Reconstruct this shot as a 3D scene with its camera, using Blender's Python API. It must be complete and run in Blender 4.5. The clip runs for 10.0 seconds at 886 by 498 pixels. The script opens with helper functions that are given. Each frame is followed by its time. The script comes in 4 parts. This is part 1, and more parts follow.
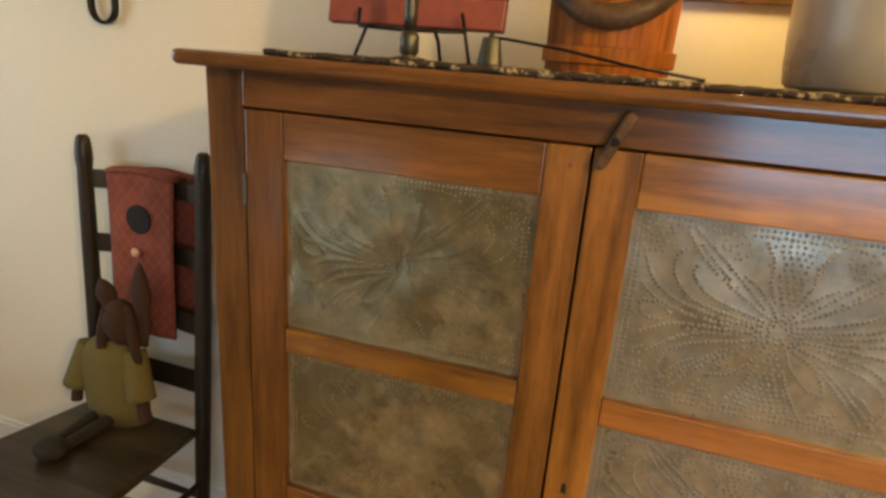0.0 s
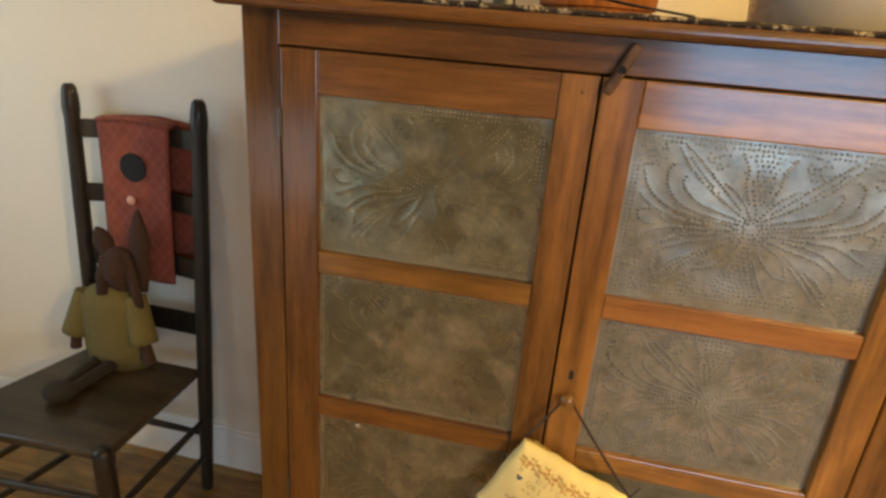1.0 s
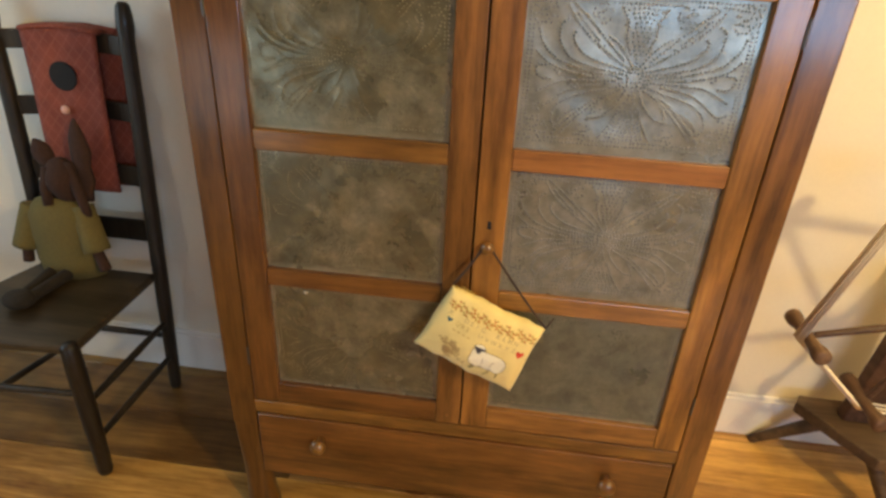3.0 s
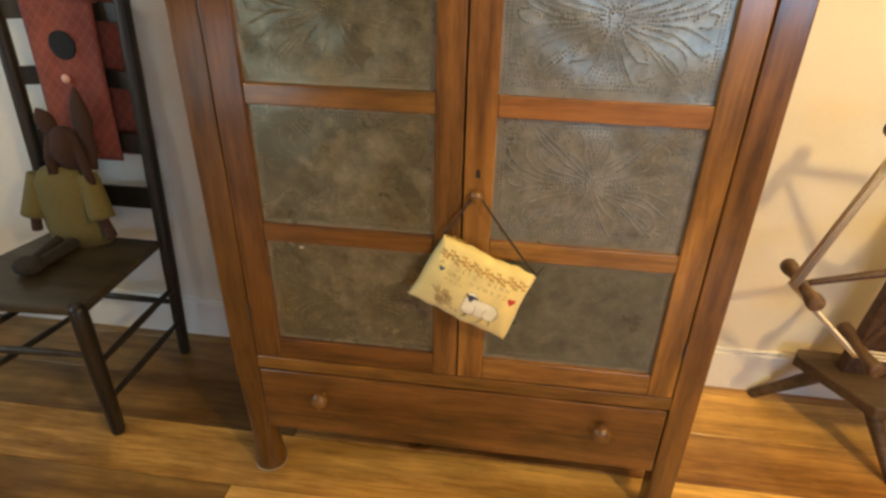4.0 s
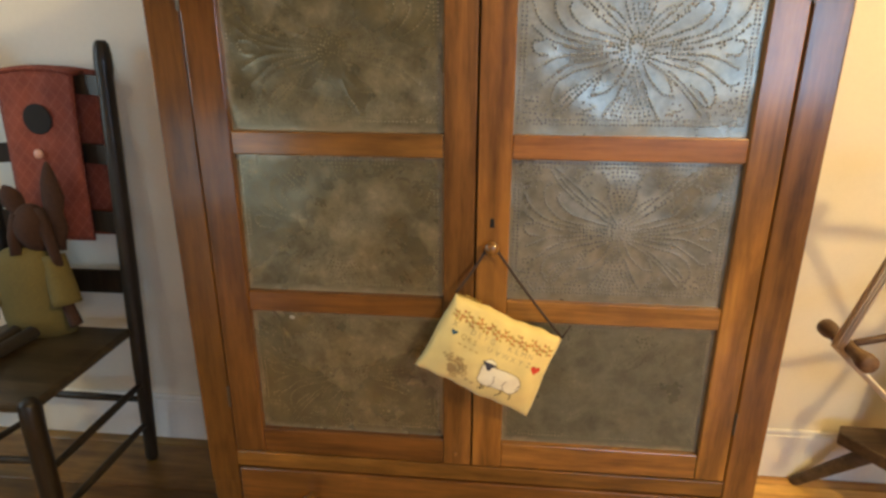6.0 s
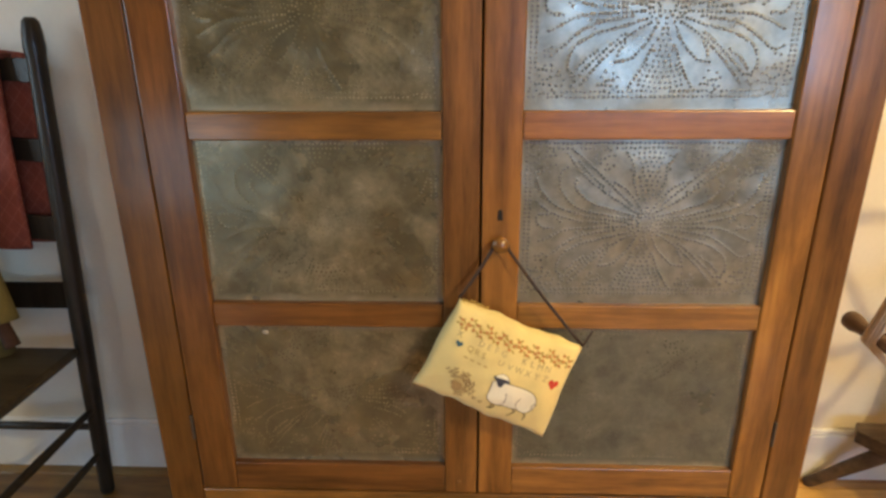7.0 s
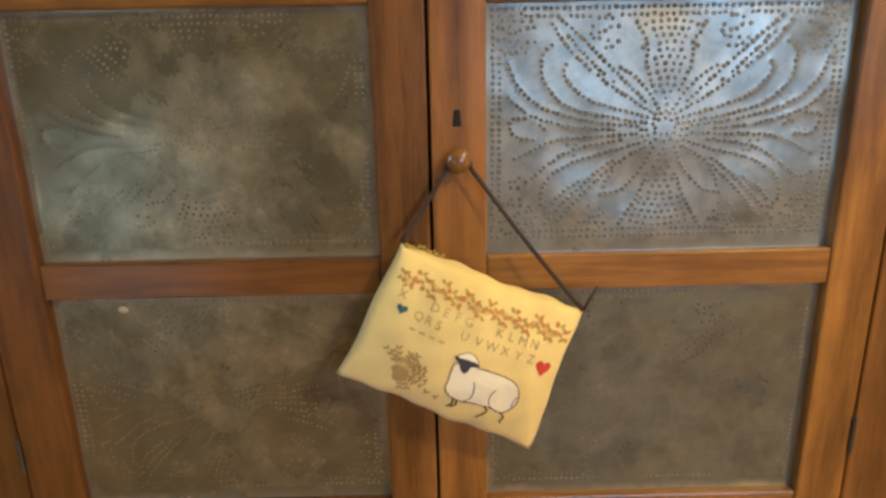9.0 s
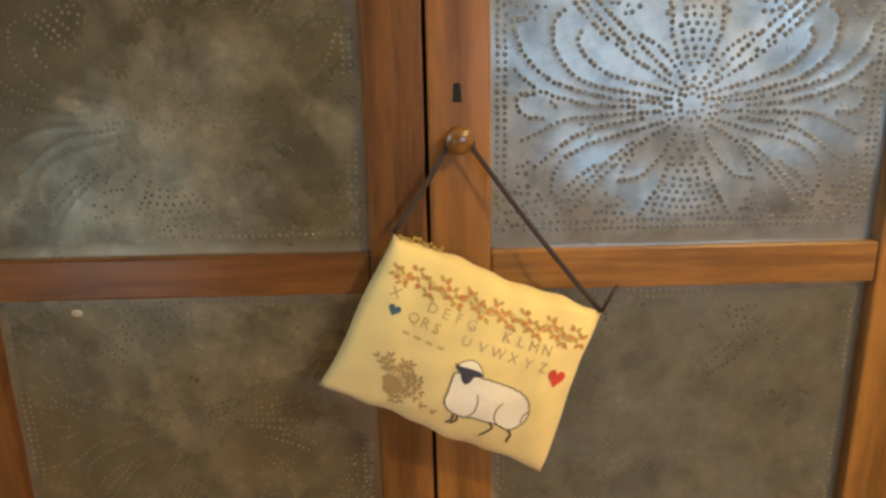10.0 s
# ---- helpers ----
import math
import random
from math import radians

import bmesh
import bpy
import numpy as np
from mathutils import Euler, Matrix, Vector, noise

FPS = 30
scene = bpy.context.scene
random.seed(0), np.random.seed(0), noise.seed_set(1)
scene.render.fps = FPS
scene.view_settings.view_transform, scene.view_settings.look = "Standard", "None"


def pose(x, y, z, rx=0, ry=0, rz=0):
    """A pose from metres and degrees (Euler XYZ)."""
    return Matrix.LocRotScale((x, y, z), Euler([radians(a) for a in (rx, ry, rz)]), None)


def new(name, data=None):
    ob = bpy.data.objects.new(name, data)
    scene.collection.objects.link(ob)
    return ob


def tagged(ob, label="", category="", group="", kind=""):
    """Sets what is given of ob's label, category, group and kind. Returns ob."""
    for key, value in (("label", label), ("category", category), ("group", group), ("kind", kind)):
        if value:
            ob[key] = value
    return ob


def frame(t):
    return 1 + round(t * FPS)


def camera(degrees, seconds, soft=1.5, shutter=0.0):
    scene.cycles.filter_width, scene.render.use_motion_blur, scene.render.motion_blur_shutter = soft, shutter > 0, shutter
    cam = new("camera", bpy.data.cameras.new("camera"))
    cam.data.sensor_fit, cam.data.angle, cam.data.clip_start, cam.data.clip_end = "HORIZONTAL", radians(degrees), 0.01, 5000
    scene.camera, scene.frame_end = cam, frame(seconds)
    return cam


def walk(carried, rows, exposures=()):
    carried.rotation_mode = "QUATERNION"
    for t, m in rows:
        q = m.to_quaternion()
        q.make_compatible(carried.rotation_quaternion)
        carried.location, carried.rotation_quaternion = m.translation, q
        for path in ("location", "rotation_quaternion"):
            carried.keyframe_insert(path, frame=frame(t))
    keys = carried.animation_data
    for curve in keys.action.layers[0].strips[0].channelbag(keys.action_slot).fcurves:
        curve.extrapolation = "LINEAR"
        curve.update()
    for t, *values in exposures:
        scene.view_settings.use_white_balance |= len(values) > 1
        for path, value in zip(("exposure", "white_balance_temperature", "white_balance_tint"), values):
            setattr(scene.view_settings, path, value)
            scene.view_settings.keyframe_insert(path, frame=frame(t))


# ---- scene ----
cam = camera(73.1, 10.0, soft=2.7, shutter=0.4)
METRES, EYE, TILT, LEAN, TURN = 1.2, 1.409, 0.0, 0.0, 16.8
ROWS = [
    (0.0, 0.0, 0.0, 0.0, 1.34, -17.9, -4.16),
    (0.5, -0.0529, -0.0457, -0.0142, -1.45, -20.13, -3.51),
    (1.0, -0.096, -0.1005, -0.0256, -4.23, -21.12, -4.25),
    (1.5, -0.1218, -0.1471, -0.0341, -5.91, -21.86, -3.98),
    (2.0, -0.1227, -0.1842, -0.0436, -8.09, -23.2, -4.09),
    (2.5, -0.0923, -0.205, -0.0593, -9.22, -25.36, -3.23),
    (4.0, -0.0335, -0.2698, -0.1142, -8.9, -29.02, -0.92),
    (4.5, -0.0334, -0.2785, -0.1371, -8.88, -27.98, -0.48),
    (5.0, -0.0475, -0.2769, -0.171, -8.52, -26.84, -0.05),
    (5.1, -0.0493, -0.2741, -0.1779, -8.5108, -26.4192, -0.0753),
    (5.2, -0.0507, -0.2708, -0.1849, -8.1702, -25.5602, -0.1542),
    (5.3, -0.0519, -0.2664, -0.1918, -8.3687, -24.4225, -0.2496),
    (5.4, -0.0531, -0.2601, -0.198, -8.9098, -23.1846, -0.3239),
    (5.5, -0.0545, -0.2514, -0.2033, -9.92, -20.69, -0.34),
    (5.6, -0.0561, -0.241, -0.2078, -10.3493, -19.8363, -0.3069),
    (5.7, -0.0578, -0.2302, -0.2122, -10.2906, -18.6326, -0.2604),
    (6.8, -0.0764, -0.0977, -0.2551, -14.9422, -19.7599, 0.4428),
    (7.0, -0.0788, -0.0743, -0.2641, -14.7, -18.98, 0.46),
    (7.2, -0.0797, -0.0528, -0.2755, -15.3408, -18.8064, 0.1305),
    (7.5, -0.075, -0.0234, -0.298, -15.58, -17.54, -0.55),
    (7.8, -0.0602, 0.005, -0.3262, -15.6715, -16.4564, -0.4554),
    (8.0, -0.0485, 0.0228, -0.3462, -15.91, -16.68, -0.24),
    (8.3, -0.0319, 0.0476, -0.3764, -16.4638, -16.0168, 0.157),
    (8.5, -0.0215, 0.063, -0.3954, -16.83, -15.98, 0.46),
    (8.8, -0.0082, 0.0842, -0.4203, -17.1628, -16.1882, 0.9527),
    (9.0, -0.0003, 0.0973, -0.4344, -17.33, -14.85, 1.22),
    (9.2, 0.0078, 0.1098, -0.446, -17.8489, -13.9022, 1.3657),
    (9.5, 0.0167, 0.127, -0.4587, -17.7, -13.27, 1.43),
    (9.7, 0.0168, 0.1369, -0.463, -17.4899, -12.6596, 1.3631),
    (10.0, 0.0134, 0.1508, -0.4666, -17.77, -13.3, 1.18),
]
walk(cam, [(t, pose(0.043, -0.705, EYE, TILT, LEAN, TURN) @ pose(METRES * x, METRES * y, METRES * z, 90 + pitch, roll, yaw)) for t, x, y, z, yaw, pitch, roll in ROWS],
     [(0.0, -0.02, 8100, 10), (0.5, 0.0, 7900, 10), (1.5, 0.04, 6950, 10), (2.5, 0.04, 6950, 10), (4.5, 0.0, 7150, 10),
      (5.5, 0.0, 7300, 10), (7.0, 0.08, 6600, 10), (7.5, 0.1, 6250, 10), (8.5, 0.08, 6350, 10), (10.0, 0.03, 6700, 10)])

# ---- world and lights ----
world = bpy.data.worlds.new("world")
scene.world = world
world.use_nodes = True
wn = world.node_tree.nodes
sky = wn.new("ShaderNodeTexSky")
sky.sky_type, sky.sun_disc = "NISHITA", False
sky.sun_elevation, sky.sun_rotation = radians(35), radians(140)
world.node_tree.links.new(sky.outputs[0], wn["Background"].inputs[0])
wn["Background"].inputs[1].default_value = 0.12


def area_lamp(name, matrix, width, height, power, colour):
    data = bpy.data.lights.new(name, "AREA")
    data.shape, data.size, data.size_y, data.energy, data.color = "RECTANGLE", width, height, power, colour
    ob = new(name, data)
    ob.matrix_world = matrix
    return ob


WARM, DAY, CLEAR = (1.0, 0.74, 0.33), (0.56, 0.79, 1.0), (0.28, 0.56, 1.0)
LAMPS = (((1.45, -1.55, 2.09), 124), ((1.5, -0.02, 2.30), 56), ((0.17, 0.34, 1.67), 2.6))
# daylight in the two window openings
area_lamp("window_daylight", pose(1.325, -3.02, 1.14, 90, 0, 0), 1.65, 0.72, 45, CLEAR)
area_lamp("window_daylight", pose(-2.42, -0.45, 1.45, 90, 0, -90), 1.1, 1.3, 23, DAY)
area_lamp("window_daylight", pose(-1.85, -3.02, 0.38, 90, 0, 0), 0.9, 0.66, 8.5, DAY)
# three lit lamps out of view, hung from the ceiling, the smallest low over the cupboard; the second is added to warm
# the right wall
for spot, power in LAMPS:
    bulb = bpy.data.lights.new("ceiling_bulb", "POINT")
    bulb.energy, bulb.color, bulb.shadow_soft_size = power, WARM, 0.08 if power > 10 else 0.03
    new("ceiling_bulb", bulb).location = spot

# ---- materials ----


def material(name):
    m = bpy.data.materials.new(name)
    m.use_nodes = True
    return m, m.node_tree.nodes, m.node_tree.links, m.node_tree.nodes["Principled BSDF"]


def ramp(nodes, stops):
    r = nodes.new("ShaderNodeValToRGB")
    e = r.color_ramp.elements
    while len(e) < len(stops):
        e.new(0.5)
    for k, (at, c) in zip(e, stops):
        k.position, k.color = at, (*c, 1) if len(c) == 3 else c
    return r


def coords(nodes, links, scale, shift=True):
    """Object coordinates, moved by a random amount for each object, then scaled."""
    tc, mp = nodes.new("ShaderNodeTexCoord"), nodes.new("ShaderNodeMapping")
    mp.inputs["Scale"].default_value = scale
    if shift:
        oi, vm = nodes.new("ShaderNodeObjectInfo"), nodes.new("ShaderNodeVectorMath")
        mul = nodes.new("ShaderNodeVectorMath")
        mul.operation, mul.inputs[1].default_value = "MULTIPLY", (7.3, 5.1, 9.7)
        links.new(oi.outputs["Random"], mul.inputs[0])
        vm.operation = "ADD"
        links.new(tc.outputs["Object"], vm.inputs[0])
        links.new(mul.outputs[0], vm.inputs[1])
        links.new(vm.outputs[0], mp.inputs["Vector"])
    else:
        links.new(tc.outputs["Object"], mp.inputs["Vector"])
    return mp.outputs[0]


def noise_tex(nodes, links, vec, scale, detail=4, rough=0.55, distortion=0.0):
    n = nodes.new("ShaderNodeTexNoise")
    n.inputs["Scale"].default_value, n.inputs["Detail"].default_value = scale, detail
    n.inputs["Roughness"].default_value, n.inputs["Distortion"].default_value = rough, distortion
    links.new(vec, n.inputs["Vector"])
    return n.outputs[0]


def math_node(nodes, links, op, a, b=0.0):
    n = nodes.new("ShaderNodeMath")
    n.operation = op
    for i, v in enumerate((a, b)):
        if isinstance(v, (int, float)):
            n.inputs[i].default_value = v
        else:
            links.new(v, n.inputs[i])
    return n.outputs[0]


def mix(nodes, links, fac, a, b, blend="MIX"):
    n = nodes.new("ShaderNodeMix")
    n.data_type, n.blend_type = "RGBA", blend
    for sock, v in ((n.inputs[0], fac), (n.inputs[6], a), (n.inputs[7], b)):
        if isinstance(v, (int, float)):
            sock.default_value = v
        elif isinstance(v, tuple):
            sock.default_value = (*v, 1)
        else:
            links.new(v, sock)
    return n.outputs[2]


def bump(nodes, links, height, strength, distance, shader):
    b = nodes.new("ShaderNodeBump")
    b.inputs["Strength"].default_value, b.inputs["Distance"].default_value = strength, distance
    links.new(height, b.inputs["Height"])
    links.new(b.outputs[0], shader.inputs["Normal"])


def wood(name, axis, dark, light, rough=0.38, coat=1.0, rings=6.0, vary=0.35, fine=90, knots=False, swirl=0.22):
    """Varnished wood with the grain along axis 0, 1 or 2."""
    m, n, l, p = material(name)
    s = [1.0, 1.0, 1.0]
    s[axis] = 0.09
    vec = coords(n, l, s)
    low = noise_tex(n, l, vec, 4.5, 2, 0.5, 0.4)
    band = math_node(n, l, "SINE", math_node(n, l, "MULTIPLY", low, rings * 6.28))
    band = math_node(n, l, "ADD", math_node(n, l, "MULTIPLY", band, 0.5), 0.5)
    fibre = noise_tex(n, l, vec, fine, 5, 0.65)
    g = math_node(n, l, "ADD", math_node(n, l, "MULTIPLY", band, swirl), math_node(n, l, "MULTIPLY", fibre, 0.75))
    r = ramp(n, [(0.22, dark), (0.5 + swirl * 0.75, light)])
    l.new(g, r.inputs[0])
    oi = n.new("ShaderNodeObjectInfo")
    hsv = n.new("ShaderNodeHueSaturation")
    l.new(r.outputs[0], hsv.inputs["Color"])
    l.new(math_node(n, l, "ADD", math_node(n, l, "MULTIPLY", oi.outputs["Random"], vary), 1 - vary / 2), hsv.inputs["Value"])
    l.new(math_node(n, l, "ADD", math_node(n, l, "MULTIPLY", oi.outputs["Random"], 0.014), 0.493), hsv.inputs["Hue"])
    out = hsv.outputs[0]
    wear = noise_tex(n, l, coords(n, l, (1, 1, 1)), 6, 4, 0.6)
    wr = ramp(n, [(0.35, (0.72, 0.70, 0.68)), (0.64, (1.10, 1.09, 1.07))])
    l.new(wear, wr.inputs[0])
    out = mix(n, l, 0.8, out, wr.outputs[0], "MULTIPLY")
    vein = ramp(n, [(0.36, (0.60, 0.55, 0.50)), (0.52, (1, 1, 1)), (0.66, (1.12, 1.12, 1.10))])
    l.new(noise_tex(n, l, coords(n, l, s), 26, 6, 0.7, 0.8), vein.inputs[0])
    out = mix(n, l, 0.75, out, vein.outputs[0], "MULTIPLY")
    if knots:
        # round knots with a ring, and long dark streaks, each cell of its own size
        ks = [5.0, 5.0, 5.0]
        ks[axis] = 3.0
        vo = n.new("ShaderNodeTexVoronoi")
        vo.inputs["Scale"].default_value = 1.0
        kv = n.new("ShaderNodeVectorMath")
        kv.operation = "ADD"
        l.new(coords(n, l, ks), kv.inputs[0])
        l.new(math_node(n, l, "MULTIPLY", noise_tex(n, l, coords(n, l, (1, 1, 1)), 22, 4), 0.12), kv.inputs[1])
        l.new(kv.outputs[0], vo.inputs["Vector"])
        cell = n.new("ShaderNodeSeparateXYZ")
        l.new(vo.outputs["Color"], cell.inputs[0])
        far = math_node(n, l, "DIVIDE", vo.outputs["Distance"], math_node(n, l, "ADD", math_node(n, l, "MULTIPLY", cell.outputs["X"], 0.9), 0.25))
        kr = ramp(n, [(0.05, (0.10, 0.055, 0.035)), (0.085, (0.62, 0.46, 0.36)), (0.11, (0.36, 0.24, 0.17)), (0.15, (0.85, 0.78, 0.72)), (0.30, (1, 1, 1))])
        l.new(far, kr.inputs[0])
        out = mix(n, l, 0.9, out, kr.outputs[0], "MULTIPLY")
        ss = [9.0, 9.0, 9.0]
        ss[axis] = 0.9
        streak = ramp(n, [(0.30, (0.50, 0.40, 0.33)), (0.44, (0.95, 0.93, 0.9)), (0.62, (1.15, 1.18, 1.24))])
        l.new(noise_tex(n, l, coords(n, l, ss), 1.6, 5, 0.62, 0.5), streak.inputs[0])
        out = mix(n, l, 0.8, out, streak.outputs[0], "MULTIPLY")
    l.new(out, p.inputs["Base Color"])
    rr = math_node(n, l, "ADD", math_node(n, l, "MULTIPLY", wear, 0.22), rough - 0.11)
    l.new(rr, p.inputs["Roughness"])
    p.inputs["Coat Weight"].default_value, p.inputs["Coat Roughness"].default_value = coat, 0.17
    p.inputs["Specular IOR Level"].default_value = 0.25
    bump(n, l, g, 0.10, 0.0016, p)
    return m


def plain(name, colour, rough=0.6, metal=0.0, grain=40, amount=0.25, bumps=0.1, shift=True, patch=4):
    """A surface of one paint, cloth or metal, with grain and broad wear."""
    m, n, l, p = material(name)
    vec = coords(n, l, (1, 1, 1), shift)
    fine, broad = noise_tex(n, l, vec, grain, 5), noise_tex(n, l, vec, patch, 4)
    f = math_node(n, l, "ADD", math_node(n, l, "MULTIPLY", fine, 0.5), math_node(n, l, "MULTIPLY", broad, 0.5))
    r = ramp(n, [(0.3, tuple(c * (1 - amount) for c in colour)), (0.7, tuple(min(1, c * (1 + amount)) for c in colour))])
    l.new(f, r.inputs[0])
    l.new(r.outputs[0], p.inputs["Base Color"])
    l.new(math_node(n, l, "ADD", math_node(n, l, "MULTIPLY", broad, 0.2), rough - 0.1), p.inputs["Roughness"])
    p.inputs["Metallic"].default_value = metal
    bump(n, l, fine, bumps, 0.002, p)
    return m


def tin(name, base, pale, rough, metal, scuff, patchy, flecks=0.6, ochre=0.1, clouds=0.72):
    """Aged tinned sheet: a dull oxide skin with pale patches, flecks and a scuffed rim."""
    m, n, l, p = material(name)
    vec = coords(n, l, (1, 1, 1))
    broad, mid, fine = noise_tex(n, l, vec, 6, 5, 0.6, 0.3), noise_tex(n, l, vec, 24, 6, 0.7, 0.25), noise_tex(n, l, vec, 150, 4)
    tone = ramp(n, [(0.30, tuple(c * 0.68 for c in base)), (0.52, base), (0.72, tuple(c * 1.25 for c in base))])
    l.new(mid, tone.inputs[0])
    pm = ramp(n, [(0.47, (0, 0, 0)), (0.66, (1, 1, 1))])
    l.new(math_node(n, l, "ADD", math_node(n, l, "MULTIPLY", broad, 0.5), math_node(n, l, "MULTIPLY", mid, 0.5)), pm.inputs[0])
    col = mix(n, l, math_node(n, l, "MULTIPLY", pm.outputs[0], patchy), tone.outputs[0], pale)
    om = ramp(n, [(0.50, (0, 0, 0)), (0.68, (1, 1, 1))])
    l.new(noise_tex(n, l, coords(n, l, (1, 1, 1)), 9, 4, 0.6, 0.2), om.inputs[0])
    col = mix(n, l, math_node(n, l, "MULTIPLY", om.outputs[0], ochre), col, (0.16, 0.105, 0.03))
    cloud = ramp(n, [(0.36, (0.60, 0.60, 0.58)), (0.50, (1, 1, 1)), (0.64, (1.25, 1.22, 1.16))])
    l.new(noise_tex(n, l, vec, 18, 5, 0.6, 0.6), cloud.inputs[0])
    col = mix(n, l, clouds, col, cloud.outputs[0], "MULTIPLY")
    fleck = ramp(n, [(0.585, (0, 0, 0)), (0.70, (1, 1, 1))])
    l.new(math_node(n, l, "ADD", math_node(n, l, "MULTIPLY", fine, 0.4), math_node(n, l, "MULTIPLY", mid, 0.6)), fleck.inputs[0])
    col = mix(n, l, math_node(n, l, "MULTIPLY", fleck.outputs[0], flecks), col, (0.34, 0.315, 0.225))
    tc, sep = n.new("ShaderNodeTexCoord"), n.new("ShaderNodeSeparateXYZ")
    l.new(tc.outputs["Generated"], sep.inputs[0])
    rim = None
    for axis, size in (("X", 0.356), ("Z", 0.248)):
        c = math_node(n, l, "ABSOLUTE", math_node(n, l, "SUBTRACT", sep.outputs[axis], 0.5))
        c = math_node(n, l, "MULTIPLY", math_node(n, l, "SUBTRACT", 0.5, c), size)
        rim = c if rim is None else math_node(n, l, "MINIMUM", rim, c)
    rim = math_node(n, l, "ADD", rim, math_node(n, l, "MULTIPLY", math_node(n, l, "SUBTRACT", mid, 0.5), 0.04))
    rr = ramp(n, [(0.0, (1, 1, 1)), (0.012, (0, 0, 0))])
    l.new(rim, rr.inputs[0])
    col = mix(n, l, math_node(n, l, "MULTIPLY", rr.outputs[0], scuff), col, (0.33, 0.30, 0.22))
    l.new(col, p.inputs["Base Color"])
    p.inputs["Metallic"].default_value = metal
    l.new(math_node(n, l, "ADD", rough - 0.20, math_node(n, l, "MULTIPLY", broad, 0.40)), p.inputs["Roughness"])
    bump(n, l, mid, 0.05, 0.002, p)
    return m


def red_cloth():
    m, n, l, p = material("red_patterned_cloth")
    vec = coords(n, l, (1, 1, 1), False)
    sep = n.new("ShaderNodeSeparateXYZ")
    l.new(vec, sep.inputs[0])
    fine = noise_tex(n, l, vec, 160, 4)

    def lines(sign):
        s = math_node(n, l, "ADD", math_node(n, l, "MULTIPLY", sep.outputs["X"], sign * 1.25), sep.outputs["Z"])
        s = math_node(n, l, "ADD", s, math_node(n, l, "MULTIPLY", fine, 0.010))
        s = math_node(n, l, "ABSOLUTE", math_node(n, l, "SINE", math_node(n, l, "MULTIPLY", s, 82)))
        return math_node(n, l, "LESS_THAN", s, 0.17)
    f = math_node(n, l, "MULTIPLY", math_node(n, l, "MAXIMUM", lines(1), lines(-1)), math_node(n, l, "MULTIPLY", fine, 0.32))
    base = ramp(n, [(0.3, (0.17, 0.036, 0.022)), (0.7, (0.27, 0.064, 0.036))])
    l.new(noise_tex(n, l, vec, 14, 5), base.inputs[0])
    l.new(mix(n, l, f, base.outputs[0], (0.50, 0.22, 0.15)), p.inputs["Base Color"])
    p.inputs["Roughness"].default_value = 0.9
    bump(n, l, fine, 0.35, 0.002, p)
    return m


def runner_cloth():
    m, n, l, p = material("runner_weave")
    vec = coords(n, l, (1, 1, 1), False)
    v = noise_tex(n, l, vec, 95, 3, 0.7)
    r = ramp(n, [(0.55, (0.030, 0.019, 0.012)), (0.62, (0.36, 0.28, 0.17))])
    l.new(v, r.inputs[0])
    l.new(r.outputs[0], p.inputs["Base Color"])
    p.inputs["Roughness"].default_value = 0.95
    bump(n, l, noise_tex(n, l, vec, 300, 3), 0.5, 0.002, p)
    return m


def cotton(name, colour):
    m, n, l, p = material(name)
    vec = coords(n, l, (1, 1, 1), False)
    w = n.new("ShaderNodeTexWave")
    w.inputs["Scale"].default_value, w.inputs["Distortion"].default_value = 260, 1.5
    l.new(vec, w.inputs["Vector"])
    w2 = n.new("ShaderNodeTexWave")
    w2.bands_direction = "Z"
    w2.inputs["Scale"].default_value, w2.inputs["Distortion"].default_value = 260, 1.5
    l.new(vec, w2.inputs["Vector"])
    weave = math_node(n, l, "MULTIPLY", w.outputs[1], w2.outputs[1])
    stain = ramp(n, [(0.35, tuple(c * 0.86 for c in colour)), (0.65, colour)])
    l.new(noise_tex(n, l, vec, 16, 4), stain.inputs[0])
    l.new(mix(n, l, math_node(n, l, "MULTIPLY", weave, 0.18), stain.outputs[0], tuple(c * 0.7 for c in colour)), p.inputs["Base Color"])
    p.inputs["Roughness"].default_value = 0.95
    p.inputs["Sheen Weight"].default_value = 0.2
    bump(n, l, weave, 0.2, 0.001, p)
    return m


RED_D, RED_L = (0.056, 0.0222, 0.0055), (0.218, 0.096, 0.0235)
WOOD_X = wood("red_brown_wood_across", 0, RED_D, RED_L)
WOOD_Z = wood("red_brown_wood_upright", 2, RED_D, RED_L)
# the red-brown wood scaled darker, for the left post, foot and outer stile
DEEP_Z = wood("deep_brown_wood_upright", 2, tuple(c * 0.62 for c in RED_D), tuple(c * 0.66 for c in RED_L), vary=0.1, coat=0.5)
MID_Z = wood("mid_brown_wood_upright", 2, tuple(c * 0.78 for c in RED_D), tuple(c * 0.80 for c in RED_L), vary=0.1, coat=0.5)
WOOD_Y = wood("red_brown_wood_deep", 1, RED_D, RED_L)
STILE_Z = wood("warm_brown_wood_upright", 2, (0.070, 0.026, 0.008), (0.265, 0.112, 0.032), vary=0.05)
HONEY_Z = wood("honey_wood_upright", 2, (0.095, 0.036, 0.008), (0.315, 0.136, 0.034), rings=9, swirl=0.4)
HONEY_X = wood("honey_wood_across", 0, (0.135, 0.054, 0.014), (0.39, 0.172, 0.050), vary=0.2)
PINE = wood("pine_floor", 0, (0.25, 0.112, 0.026), (0.62, 0.36, 0.11), rough=0.4, coat=0.3, rings=3, vary=0.5, knots=True, swirl=0.42)
